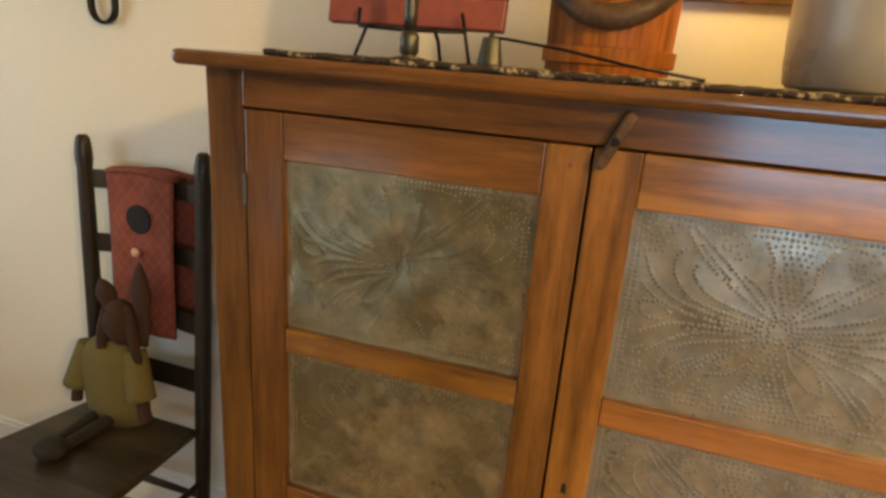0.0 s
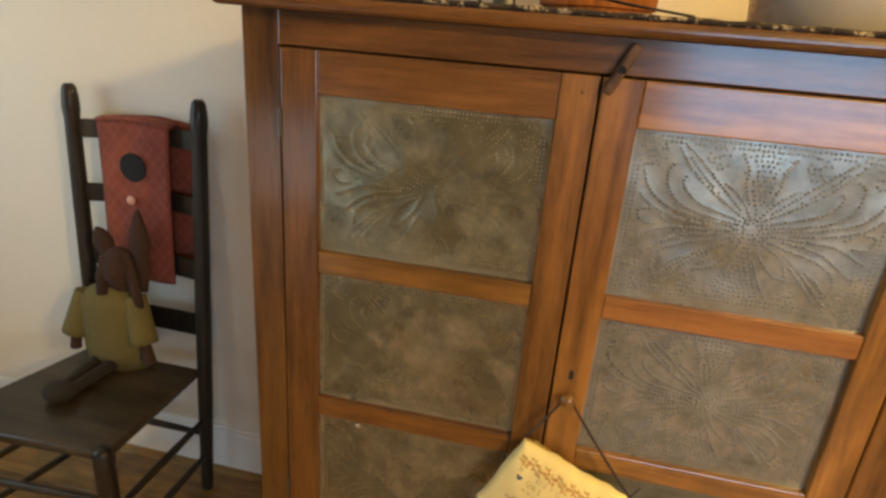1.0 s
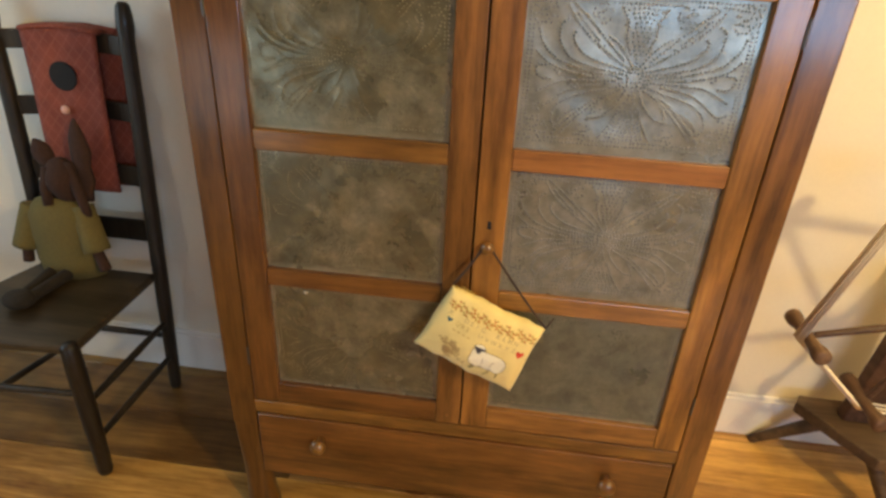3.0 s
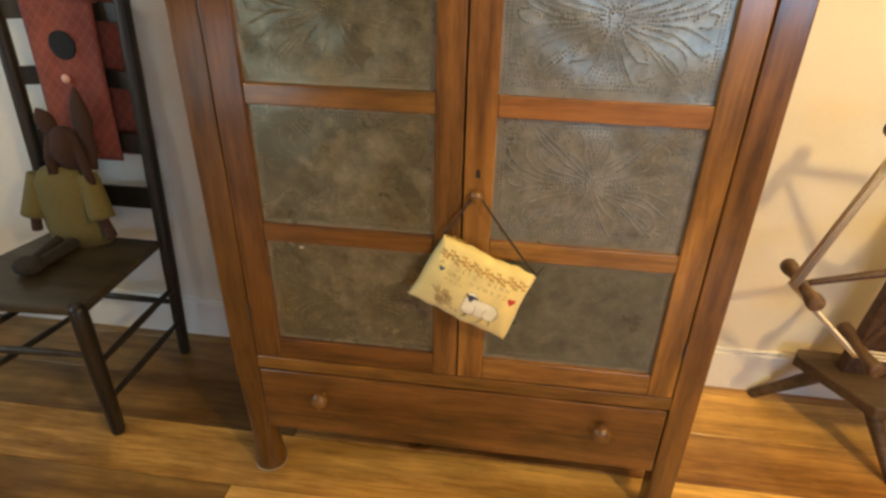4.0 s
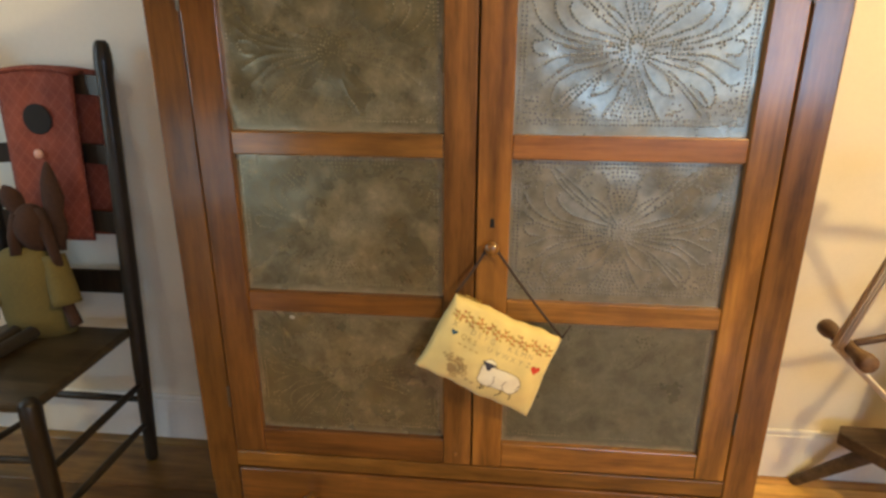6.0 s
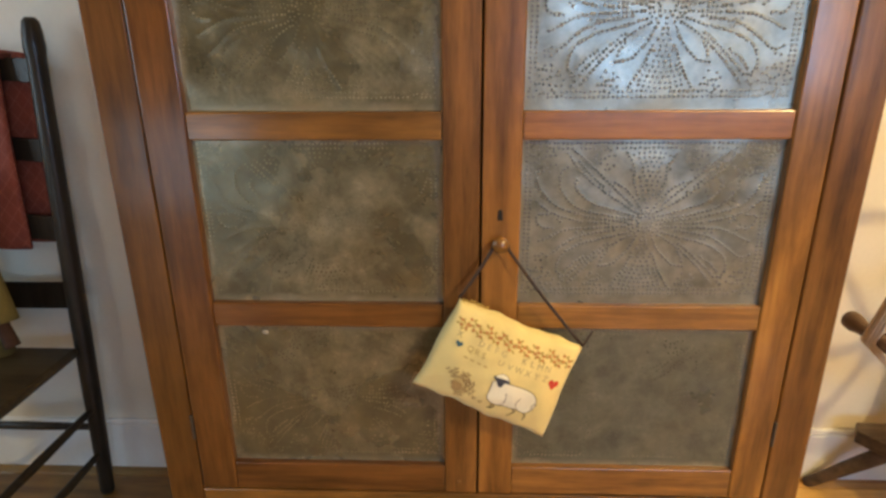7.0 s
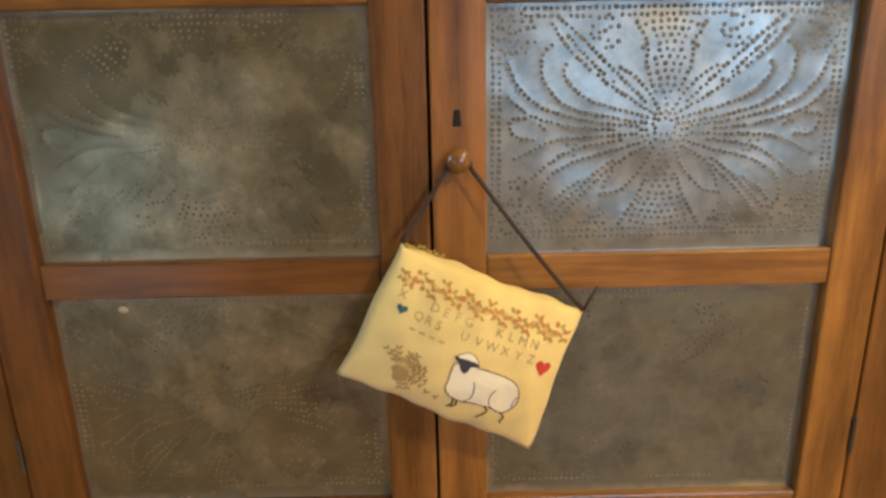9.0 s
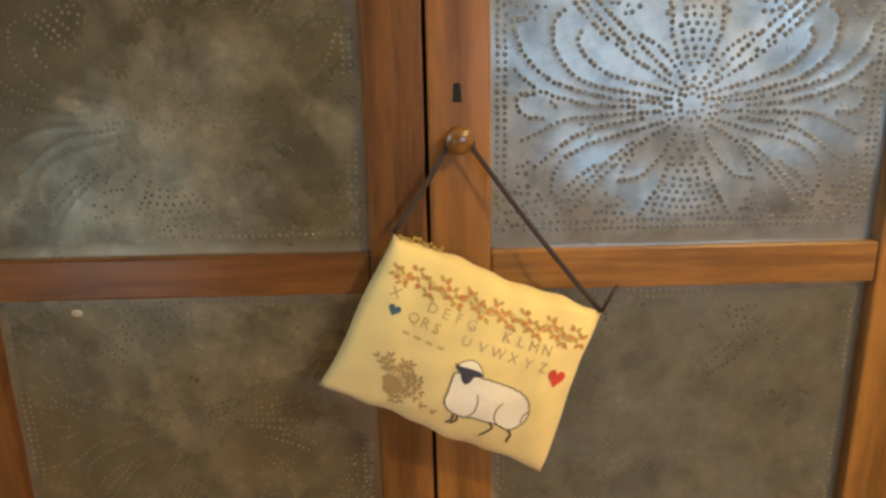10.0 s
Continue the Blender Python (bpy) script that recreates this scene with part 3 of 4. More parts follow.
def punch_pattern():
    """A spray of curling leaves from the middle, fans above and below, dotted corners and a double border."""
    curves, fields = [], []
    spray = (
        # upper scrolls, from the innermost out
        ((0.006, 0.006), (0.050, 0.018), (0.082, 0.030), (0.100, 0.050), (0.098, 0.060)),
        ((0.006, 0.002), (0.058, 0.010), (0.098, 0.022), (0.119, 0.044), (0.121, 0.068), (0.112, 0.078)),
        ((0.010, -0.001), (0.070, 0.006), (0.120, 0.020), (0.144, 0.040), (0.154, 0.062)),
        ((0.010, -0.003), (0.080, 0.000), (0.130, 0.012), (0.158, 0.034)),
        # broad straight leaf, with its vein
        ((0.010, 0.012), (0.050, 0.036), (0.092, 0.070), (0.116, 0.100)),
        ((0.012, 0.016), (0.044, 0.046), (0.076, 0.076), (0.106, 0.102)),
        ((0.030, 0.026), (0.066, 0.054), (0.100, 0.088)),
        # small upright leaf
        ((0.004, 0.012), (0.016, 0.030), (0.030, 0.046), (0.046, 0.056)),
        ((0.012, 0.014), (0.030, 0.026), (0.040, 0.038), (0.046, 0.056)),
        # the fan's flaring sides
        ((0.012, 0.034), (0.021, 0.058), (0.022, 0.078), (0.034, 0.098)),
        # lower scrolls and leaves
        ((0.010, -0.006), (0.060, -0.008), (0.110, -0.012), (0.150, -0.030)),
        ((0.010, -0.008), (0.056, -0.014), (0.096, -0.024), (0.136, -0.052)),
        ((0.008, -0.010), (0.048, -0.022), (0.090, -0.034), (0.114, -0.050), (0.120, -0.072), (0.110, -0.082)),
        ((0.008, -0.012), (0.044, -0.034), (0.080, -0.066), (0.104, -0.094)),
        ((0.020, -0.016), (0.058, -0.038), (0.094, -0.070), (0.116, -0.094)),
        ((0.030, -0.020), (0.066, -0.042), (0.098, -0.062), (0.116, -0.084)),
        ((0.008, -0.014), (0.022, -0.042), (0.042, -0.062), (0.060, -0.066)),
        ((0.014, -0.016), (0.040, -0.034), (0.054, -0.050), (0.060, -0.066)),
        ((0.014, -0.046), (0.024, -0.070), (0.040, -0.096)),
        # small side petal
        ((0.118, 0.000), (0.134, 0.010), (0.152, 0.008), (0.146, -0.008), (0.124, -0.010)),
    )
    for sx in (-1, 1):
        for row in spray:
            curves.append(bend_dots([(sx * x, y) for x, y in row]))
        fields += cluster(sx * 0.146, -0.087, 0.022) + cluster(sx * 0.066, -0.089, 0.0150, 0.0060)
        fields += cluster(sx * 0.147, 0.088, 0.020) + cluster(sx * 0.062, 0.088, 0.0155, 0.0072)
        fields += cluster(sx * 0.146, -0.052, 0.010) + cluster(sx * 0.090, -0.020, 0.012, 0.0066)
    for sy, spread, far in ((1, 19, 0.104), (-1, 21, 0.104)):
        r = 0.008
        while r < far:
            n = max(2, int(2 * radians(spread) * r / 0.0066))
            for i in range(n + 1):
                a = radians(90 + spread * (2 * i / n - 1))
                fields.append((r * math.cos(a), sy * r * math.sin(a)))
            r += 0.0064
    for left, right, low, high in ((0.009, 0.012, 0.020, 0.006), (0.0155, 0.0185, 0.0265, 0.0125)):
        x0, x1, y0, y1 = -PW + left, PW - right, -PH + low - 0.006, PH - high - 0.006
        nx, ny = int((x1 - x0) / 0.0060), int((y1 - y0) / 0.0060)
        for i in range(nx + 1):
            fields += [(x0 + (x1 - x0) * i / nx, y0), (x0 + (x1 - x0) * i / nx, y1)]
        for i in range(1, ny):
            fields += [(x0, y0 + (y1 - y0) * i / ny), (x1, y0 + (y1 - y0) * i / ny)]
    inside = [(x, y + 0.004) for c in curves for x, y in c if abs(x) < PW - 0.022 and abs(y) < PH - 0.016]
    return inside, [(x, y + 0.004) for x, y in fields]


LINES, FIELDS = punch_pattern()
RELIEF = np.array(LINES)


def thin(points, gap):
    """Drops punches that would run into one another."""
    kept, cells = [], {}
    for x, y in points:
        k = (int(x / gap + 1000), int(y / gap + 1000))
        near = [q for i in (-1, 0, 1) for j in (-1, 0, 1) for q in cells.get((k[0] + i, k[1] + j), ())]
        if all((x - a) ** 2 + (y - b) ** 2 > gap * gap for a, b in near):
            kept.append((x, y))
            cells.setdefault(k, []).append((x, y))
    return kept


DOTS = thin(LINES + FIELDS, 0.0046)


def sheet_height(x, y, seed):
    """The bowed and dented surface of the tin, in metres towards the room."""
    h = np.zeros_like(x)
    for k in range(0, len(RELIEF), 40):
        q = RELIEF[k:k + 40]
        d2 = ((x[:, None] - q[:, 0]) ** 2 + (y[:, None] - q[:, 1]) ** 2).min(1)
        h = np.maximum(h, np.exp(-d2 / (0.0030 ** 2)))
    r = np.random.default_rng(seed)
    wob = sum(np.sin(x * r.uniform(15, 70) + r.uniform(0, 6)) * np.sin(y * r.uniform(15, 70) + r.uniform(0, 6)) for _ in range(6))
    return 0.00024 * h + 0.00038 * wob


def tin_mesh(seed, mat, burr, size, name):
    nx, nz = 190, 132
    gx, gz = np.meshgrid(np.linspace(-PW, PW, nx), np.linspace(-PH, PH, nz))
    x, z = gx.ravel(), gz.ravel()
    y = -sheet_height(x, z, seed)
    idx = np.arange(nx * nz).reshape(nz, nx)
    faces = np.stack([idx[:-1, :-1], idx[:-1, 1:], idx[1:, 1:], idx[1:, :-1]], -1).reshape(-1, 4)
    me = bpy.data.meshes.new(name)
    me.from_pydata(np.stack([x, y, z], 1).tolist(), [], faces.tolist())
    me.materials.append(mat)
    me.shade_smooth()
    # the punches: small raised burrs with a sunken tip
    r = np.random.default_rng(seed + 50)
    dots = np.array(DOTS) + r.normal(0, 0.00035, (len(DOTS), 2))
    base = -sheet_height(dots[:, 0], dots[:, 1], seed)
    verts, quads, slots = [], [], []
    n = 7
    for (dx, dz), b in zip(dots, base):
        s = r.uniform(0.8, 1.15) * size
        k0 = len(verts)
        for rad, hh in ((0.0028, 0.0002), (0.0021, -0.00026), (0.0014, -0.00054), (0.0008, -0.00056), (0.0006, 0.0000)):
            for i in range(n):
                a = 2 * math.pi * i / n
                verts.append((dx + rad * s * math.cos(a), b + hh * s, dz + rad * s * math.sin(a)))
        for ring in range(4):
            for i in range(n):
                j = (i + 1) % n
                quads.append((k0 + ring * n + i, k0 + ring * n + j, k0 + (ring + 1) * n + j, k0 + (ring + 1) * n + i))
                slots.append(0 if ring < 3 else 1)
        quads.append(tuple(k0 + 4 * n + i for i in range(n)))
        slots.append(1)
    md = bpy.data.meshes.new("punched_relief")
    md.from_pydata(verts, [], quads)
    md.materials.append(burr)
    # black iron colour in the hole centres stands for their dark depth
    md.materials.append(IRON if burr is TIN_BURR else burr)
    md.polygons.foreach_set("material_index", slots)
    md.shade_smooth()
    return me, md


TINS = {"dull": tin_mesh(3, TIN_SHADED, TIN_SHADED, 0.52, "tin_panel"), "grey": tin_mesh(5, TIN_SHADED_GREY, TIN_SHADED_GREY, 0.52, "tin_panel"), "bright": tin_mesh(9, TIN_LIT, TIN_BURR, 0.95, "tin_panel")}
PANELS = ((1.006, 1.258), (0.722, 0.967), (0.430, 0.683))


def safe_door(s):
    """One door: two stiles, four rails and three tins. s: -1 or 1."""
    if s < 0:
        xs = (-0.466, -0.407, -0.054, -0.0015)
    else:
        xs = (0.0015, 0.056, 0.414, 0.466)
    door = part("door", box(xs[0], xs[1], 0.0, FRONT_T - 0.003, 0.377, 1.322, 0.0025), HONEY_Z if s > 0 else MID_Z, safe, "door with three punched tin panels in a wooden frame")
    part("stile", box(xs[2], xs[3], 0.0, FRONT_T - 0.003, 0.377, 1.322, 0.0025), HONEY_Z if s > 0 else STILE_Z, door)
    rails = ((1.258, 1.322), (0.967, 1.006), (0.683, 0.722), (0.377, 0.430))
    for z0, z1 in rails:
        part("rail", box(xs[1], xs[2], 0.0015, FRONT_T - 0.005, z0, z1, 0.0025), HONEY_X if s > 0 else WOOD_X, door)
    for row, (z0, z1) in enumerate(PANELS):
        # dull and grey are the tin toned for shade, bright for light
        sort = "dull" if s < 0 else "bright" if row < 2 else "grey"
        mx, mz = (xs[1] + xs[2]) / 2, (z0 + z1) / 2
        tp = new("tin_panel", TINS[sort][0])
        tp.parent = door
        tp.location = Vector((mx, 0.0125, mz)) - origin(safe)
        tagged(tp, {"dull": "oxidised tin sheet punched in a flower pattern, toned brown and darker for shade", "grey": "smooth grey-green tin sheet with faint punching, toned darker for shade"}.get(sort, "grey tin sheet punched in a flower pattern, toned lighter as lit"))
        deep = 1.0 if sort == "bright" else (1.9, 0.6, 0.5)[row]
        tp.scale = (((xs[2] - xs[1]) / 2 + 0.002) / PW, deep, ((z1 - z0) / 2 + 0.002) / PH)
        pd = new("punched_relief", TINS[sort][1])
        pd.parent = door
        pd.location, pd.scale = tp.location, (tp.scale.x, 1.0 if sort == "bright" else deep * 0.6, tp.scale.z)
        tagged(pd, "raised burrs of the punched holes", kind="stuff")
    return door


left_door, right_door = safe_door(-1), safe_door(1)
knob(0.028, 0.822, 0.0122, 0.0, WOOD_Y, right_door, "small turned wooden door knob")
# keyhole: a dark round with a slot
kh = box(0.0233, 0.0313, -0.0012, 0.001, 0.8535, 0.8695, 0.0011)
for v in kh.verts:
    if v.co.z > 0.8645:
        v.co.x = 0.0273 + (v.co.x - 0.0273) * 0.75
part("keyhole", kh, BLACK_FELT, right_door, "dark keyhole")
for x, z, d in ((-0.467, 1.211, left_door), (-0.467, 0.500, left_door), (0.467, 1.218, right_door), (0.467, 0.503, right_door)):
    part("hinge", rod((x, -0.0015, z - 0.022), (x, -0.0015, z + 0.022), 0.0026, n=10), PEWTER, d, "dark iron hinge barrel")
for x, z, d in ((-0.022, 1.30, left_door), (0.440, 1.29, right_door), (0.402, 1.306, right_door), (-0.03, 0.40, left_door)):
    part("peg", lathe([(0.0035, 0), (0.0035, 0.001), (0.002, 0.0018)], 10, pose(x, 0.0, z, 90, 0, 0)), HONEY_Z, d, "wooden joint peg", True)
part("solder_spot", ball((-0.333, 0.0125, 0.668), (0.0055, 0.0015, 0.004)), CLAY, left_door, "pale chipped spot on the lowest tin", True)
# turn button that holds the doors shut
tb = box(-0.009, 0.009, -0.016, -0.003, -0.036, 0.036, 0.0055, seg=3)
for v in tb.verts:
    v.co.x *= 1 - 0.25 * abs(v.co.z) / 0.036
bmesh.ops.transform(tb, matrix=pose(0.023, 0, 1.333, 0, 26, 0), verts=tb.verts)
turn = part("turn_button", tb, REEL_WOOD, safe, "dark wooden turn button between the doors")
part("screw", lathe([(0.005, 0), (0.005, 0.0015), (0.003, 0.003)], 12, pose(0.023, -0.016, 1.333, 90, 0, 0)), IRON, turn)

# ---- pillow hung from the door knob ----
TL, TR, BL, BR = Vector((-0.030, 0, 0.746)), Vector((0.151, 0, 0.670)), Vector((-0.099, 0, 0.614)), Vector((0.098, 0, 0.521))


def pillow_at(u, v, off=0.0, back=False):
    """A place on the pillow: u to its right edge, v to its lower edge."""
    bow = 0.012
    uu = u + bow * math.sin(math.pi * v) * (0.5 - u) * 1.0
    vv = v + bow * 1.4 * math.sin(math.pi * u) * (0.5 - v) * 1.0
    uu += 0.006 * math.sin(9 * v + 1) * (abs(u - 0.5) * 2) ** 3
    vv += (0.010 * math.sin(13 * u + 0.6) + 0.005 * math.sin(37 * u)) * (abs(v - 0.5) * 2) ** 3
    p = (TL * (1 - uu) + TR * uu) * (1 - vv) + (BL * (1 - uu) + BR * uu) * vv
    f = max(0.0, math.sin(math.pi * u) * math.sin(math.pi * v)) ** 0.4
    crease = 0.0012 * math.sin(23 * u + 9 * v) * math.sin(17 * v - 5 * u) + 0.0016 * math.sin(31 * u - 4 * v) * math.sin(2.5 * math.pi * v) * (1 - f)
    y = -0.026 - 0.013 * v
    return Vector((p.x, y + (0.021 * f if back else -0.034 * f - crease - off), p.z))


pil = thing("hanging_pillow", (0.028, -0.03, 0.63), "small yellow stitched sampler pillow hung tilted from the knob", "pillow")
bm = bmesh.new()
NU, NV = 44, 32
front = [[bm.verts.new(pillow_at(i / NU, j / NV)) for i in range(NU + 1)] for j in range(NV + 1)]
rear = [[front[j][i] if i in (0, NU) or j in (0, NV) else bm.verts.new(pillow_at(i / NU, j / NV, back=True)) for i in range(NU + 1)] for j in range(NV + 1)]
for g, flip in ((front, False), (rear, True)):
    for j in range(NV):
        for i in range(NU):
            q = (g[j][i], g[j + 1][i], g[j + 1][i + 1], g[j][i + 1])
            bm.faces.new(q[::-1] if flip else q)
bmesh.ops.recalc_face_normals(bm, faces=bm.faces)
cushion = part("cushion", bm, PILLOW, pil, "plump yellow cotton cushion", True)


def patch(bm, outline, off=0.0007, rings=3):
    """A flat stitched patch that follows the pillow, from an outline in u and v."""
    cu, cv = sum(p[0] for p in outline) / len(outline), sum(p[1] for p in outline) / len(outline)
    mid = bm.verts.new(pillow_at(cu, cv, off))
    last = None
    for k in range(1, rings + 1):
        s = k / rings
        ring = [bm.verts.new(pillow_at(cu + (a - cu) * s, cv + (b - cv) * s, off)) for a, b in outline]
        n = len(ring)
        for i in range(n):
            j = (i + 1) % n
            if last:
                bm.faces.new((last[i], ring[i], ring[j], last[j]))
            else:
                bm.faces.new((mid, ring[i], ring[j]))
        last = ring
    return bm


def oval(cu, cv, a, b, turn=0.0, n=14):
    c, s = math.cos(radians(turn)), math.sin(radians(turn))
    return [(cu + a * math.cos(t) * c - b * math.sin(t) * s, cv + (a * math.cos(t) * s + b * math.sin(t) * c) * 1.33) for t in [2 * math.pi * i / n for i in range(n)]]


def heart(cu, cv, size):
    out = []
    for i in range(22):
        t = 2 * math.pi * i / 22
        out.append((cu + size * 16 * math.sin(t) ** 3 / 16, cv - 1.33 * size * (13 * math.cos(t) - 5 * math.cos(2 * t) - 2 * math.cos(3 * t) - math.cos(4 * t)) / 16))
    return out


def stroke(bm, pts, w, off=0.0011):
    for (a, b), (c, d) in zip(pts, pts[1:]):
        n = max(1, int(math.hypot(c - a, d - b) / 0.02))
        L = math.hypot(c - a, d - b) or 1
        px, py = -(d - b) / L * w, (c - a) / L * w * 1.33
        rows = [[bm.verts.new(pillow_at(a + (c - a) * k / n + s * px, b + (d - b) * k / n + s * py, off)) for s in (-1, 1)] for k in range(n + 1)]
        for r0, r1 in zip(rows, rows[1:]):
            bm.faces.new((r0[0], r0[1], r1[1], r1[0]))
    return bm


part("red_heart", patch(bmesh.new(), heart(0.885, 0.400, 0.042)), CRIMSON, cushion, "stitched red heart")
part("blue_heart", patch(bmesh.new(), heart(0.135, 0.365, 0.027)), TEAL, cushion, "stitched blue heart")
# a white woolly sheep with a dark head, outlined in a wavy stitch


def wavy(ring, amount, closed=True):
    """A smooth line through a few places, with a small scalloped wave."""
    out, n = [], len(ring)
    for i in range(n if closed else n - 1):
        q = [Vector(ring[(i + k) % n] if closed else ring[min(max(i + k, 0), n - 1)]) for k in (-1, 0, 1, 2)]
        for k in range(6):
            t = k / 6
            p = 0.5 * (2 * q[1] + (q[2] - q[0]) * t + (2 * q[0] - 5 * q[1] + 4 * q[2] - q[3]) * t * t + (3 * q[1] - q[0] - 3 * q[2] + q[3]) * t ** 3)
            w = amount * (1 if k in (1, 2, 4, 5) else -1)
            d = (q[2] - q[1]).normalized()
            out.append((p.x + d.y * w, p.y - d.x * w * 1.33))
    return out + ([] if closed else [tuple(ring[-1])])


ring = ((0.581, 0.521), (0.639, 0.519), (0.697, 0.522), (0.759, 0.534), (0.797, 0.570), (0.818, 0.635), (0.812, 0.695), (0.792, 0.738), (0.766, 0.768), (0.729, 0.764),
        (0.700, 0.756), (0.655, 0.763), (0.605, 0.768), (0.574, 0.783), (0.533, 0.784), (0.491, 0.765), (0.467, 0.725), (0.466, 0.667), (0.461, 0.599), (0.470, 0.540))
body = wavy(ring, 0.0026)
part("sheep_body", patch(bmesh.new(), body), WHITE_THREAD, cushion, "stitched white body of a sheep")
bm = stroke(bmesh.new(), body + body[:1], 0.0022)
for line in (((0.580, 0.620), (0.595, 0.667), (0.596, 0.737), (0.577, 0.777)), ((0.695, 0.620), (0.680, 0.671), (0.687, 0.729), (0.712, 0.762)), ((0.812, 0.626), (0.799, 0.668), (0.800, 0.709))):
    stroke(bm, wavy(line, 0.0014, False), 0.0020)
for line in (((0.524, 0.785), (0.531, 0.827), (0.511, 0.862)), ((0.541, 0.785), (0.550, 0.822), (0.529, 0.856)), ((0.675, 0.758), (0.698, 0.785), (0.677, 0.833), (0.660, 0.864)),
             ((0.760, 0.767), (0.785, 0.800), (0.779, 0.832), (0.782, 0.858))):
    stroke(bm, line, 0.0042)
cap = wavy(((0.462, 0.500), (0.479, 0.468), (0.504, 0.448), (0.532, 0.452), (0.558, 0.478), (0.560, 0.505), (0.498, 0.510)), 0.0016)
stroke(bm, cap + cap[:1], 0.0016)
part("outline", bm, OUTLINE, cushion, "brown stitched outline")
part("white_cap", patch(bmesh.new(), cap, 0.0009), WHITE_THREAD, cushion)
part("dark_shape", patch(bmesh.new(), ((0.444, 0.495), (0.474, 0.500), (0.508, 0.493), (0.550, 0.490), (0.578, 0.505), (0.555, 0.522), (0.537, 0.533), (0.533, 0.571), (0.519, 0.593), (0.499, 0.577), (0.481, 0.538), (0.456, 0.517)), 0.0013), SLATE, cushion, "stitched dark slate head of the sheep")
# vine border: berries and leaves
rnd = random.Random(5)
berries, leaves = bmesh.new(), bmesh.new()
for i in range(22):
    u = 0.075 + 0.041 * i
    v = 0.165 + 0.028 * math.sin(i * 2.1)
    for k in range(2):
        patch(berries, oval(u + rnd.uniform(-0.016, 0.016), v + (2 * k - 1) * 0.022 + rnd.uniform(-0.008, 0.008), 0.0115, 0.0105), 0.0008, 1)
    for k in range(4):
        patch(leaves, oval(u + (k % 2 - 0.5) * 0.028, v + (k // 2 - 0.5) * 0.056 + rnd.uniform(-0.006, 0.006), 0.0145, 0.0075, (40, -40)[k % 2 ^ k // 2]), 0.0006, 1)
part("berry_stitching", berries, RUST, cushion, "rust-coloured stitched berries")["kind"] = "stuff"
stroke(leaves, [(0.075 + 0.031 * i, 0.165 + 0.028 * math.sin(i * 1.05)) for i in range(29)], 0.002, 0.0005)
part("leaf_stitching", leaves, OLIVE, cushion, "olive stitched vine leaves")["kind"] = "stuff"
bask, sprig = bmesh.new(), bmesh.new()
patch(bask, [(0.199, 0.745), (0.218, 0.710), (0.248, 0.735), (0.275, 0.725), (0.292, 0.758), (0.284, 0.814), (0.251, 0.836), (0.226, 0.823), (0.218, 0.779)], 0.0008, 2)
stroke(bask, [(0.275 + 0.040 * math.cos(t), 0.690 - 0.075 * math.sin(t)) for t in [math.pi * k / 10 for k in range(11)]], 0.0035, 0.0010)
for i in range(13):
    # a stem with paired leaves
    a = radians(-150 + 230 * i / 12 + rnd.uniform(-6, 6))
    far = rnd.uniform(0.075, 0.125)
    tip = (0.250 + far * math.cos(a), 0.735 + 1.2 * far * math.sin(a))
    stroke(sprig, [(0.250, 0.735), tip], 0.0016, 0.0006)
    for k in (0.5, 0.75, 1.0):
        for side in (-1, 1):
            c, t = (0.250 + far * k * math.cos(a), 0.735 + 1.2 * far * k * math.sin(a)), a + side * 0.7
            patch(sprig, oval(c[0] + 0.012 * math.cos(t), c[1] + 0.015 * math.sin(t), 0.012, 0.0052, math.degrees(t)), 0.0007, 1)
for u, v, t in ((0.392, 0.826, 60), (0.405, 0.812, -30), (0.388, 0.808, 80), (0.440, 0.826, 20), (0.452, 0.818, -50), (0.446, 0.838, 70)):
    patch(sprig, oval(u, v, 0.011, 0.005, t), 0.0006, 1)
part("flower_basket", bask, FADED, cushion, "faded brown stitched flower basket")
part("sprig_stitching", sprig, FADED, cushion, "faded brown stitched sprigs")["kind"] = "stuff"


def letters(words, u0, u1, v, mat, label):
    """Stitched capitals spread from u0 to u1."""
    bm = bmesh.new()
    for k, ch in enumerate(words):
        cu = bpy.data.curves.new("letter", "FONT")
        cu.body, cu.size, cu.align_x, cu.align_y, cu.resolution_u = ch, 1.0, "CENTER", "CENTER", 2
        ob = bpy.data.objects.new("letter", cu)
        scene.collection.objects.link(ob)
        me = bpy.data.meshes.new_from_object(ob.evaluated_get(bpy.context.evaluated_depsgraph_get()))
        own = bmesh.new()
        own.from_mesh(me)
        at = u0 + (u1 - u0) * (k / max(1, len(words) - 1))
        for q in own.verts:
            q.co = pillow_at(at + q.co.x * 0.062, v - q.co.y * 0.082, 0.0010)
        join(bm, own)
        bpy.data.objects.remove(ob)
        bpy.data.curves.remove(cu)
        bpy.data.meshes.remove(me)
    part("lettering", bm, mat, cushion, label)


letters("DEFG", 0.275, 0.450, 0.272, LETTER, "stitched letters D E F G")
letters("KLMN", 0.610, 0.795, 0.270, LETTER, "stitched letters K L M N")
letters("QRS", 0.220, 0.320, 0.362, STRAW, "faded stitched letters Q R S")
letters("UVWXYZ", 0.455, 0.805, 0.365, LETTER, "stitched letters U V W X Y Z")
letters("X", 0.110, 0.110, 0.275, LETTER, "stitched cross mark")
bars = bmesh.new()
for u in (0.20, 0.25, 0.30, 0.35):
    stroke(bars, [(u, 0.45), (u + 0.028, 0.45)], 0.006)
part("stitched_bars", bars, STRAW, cushion)
trim = None
for i in range(26):
    q = pillow_at(0.03 + 0.008 * i, 0.0)
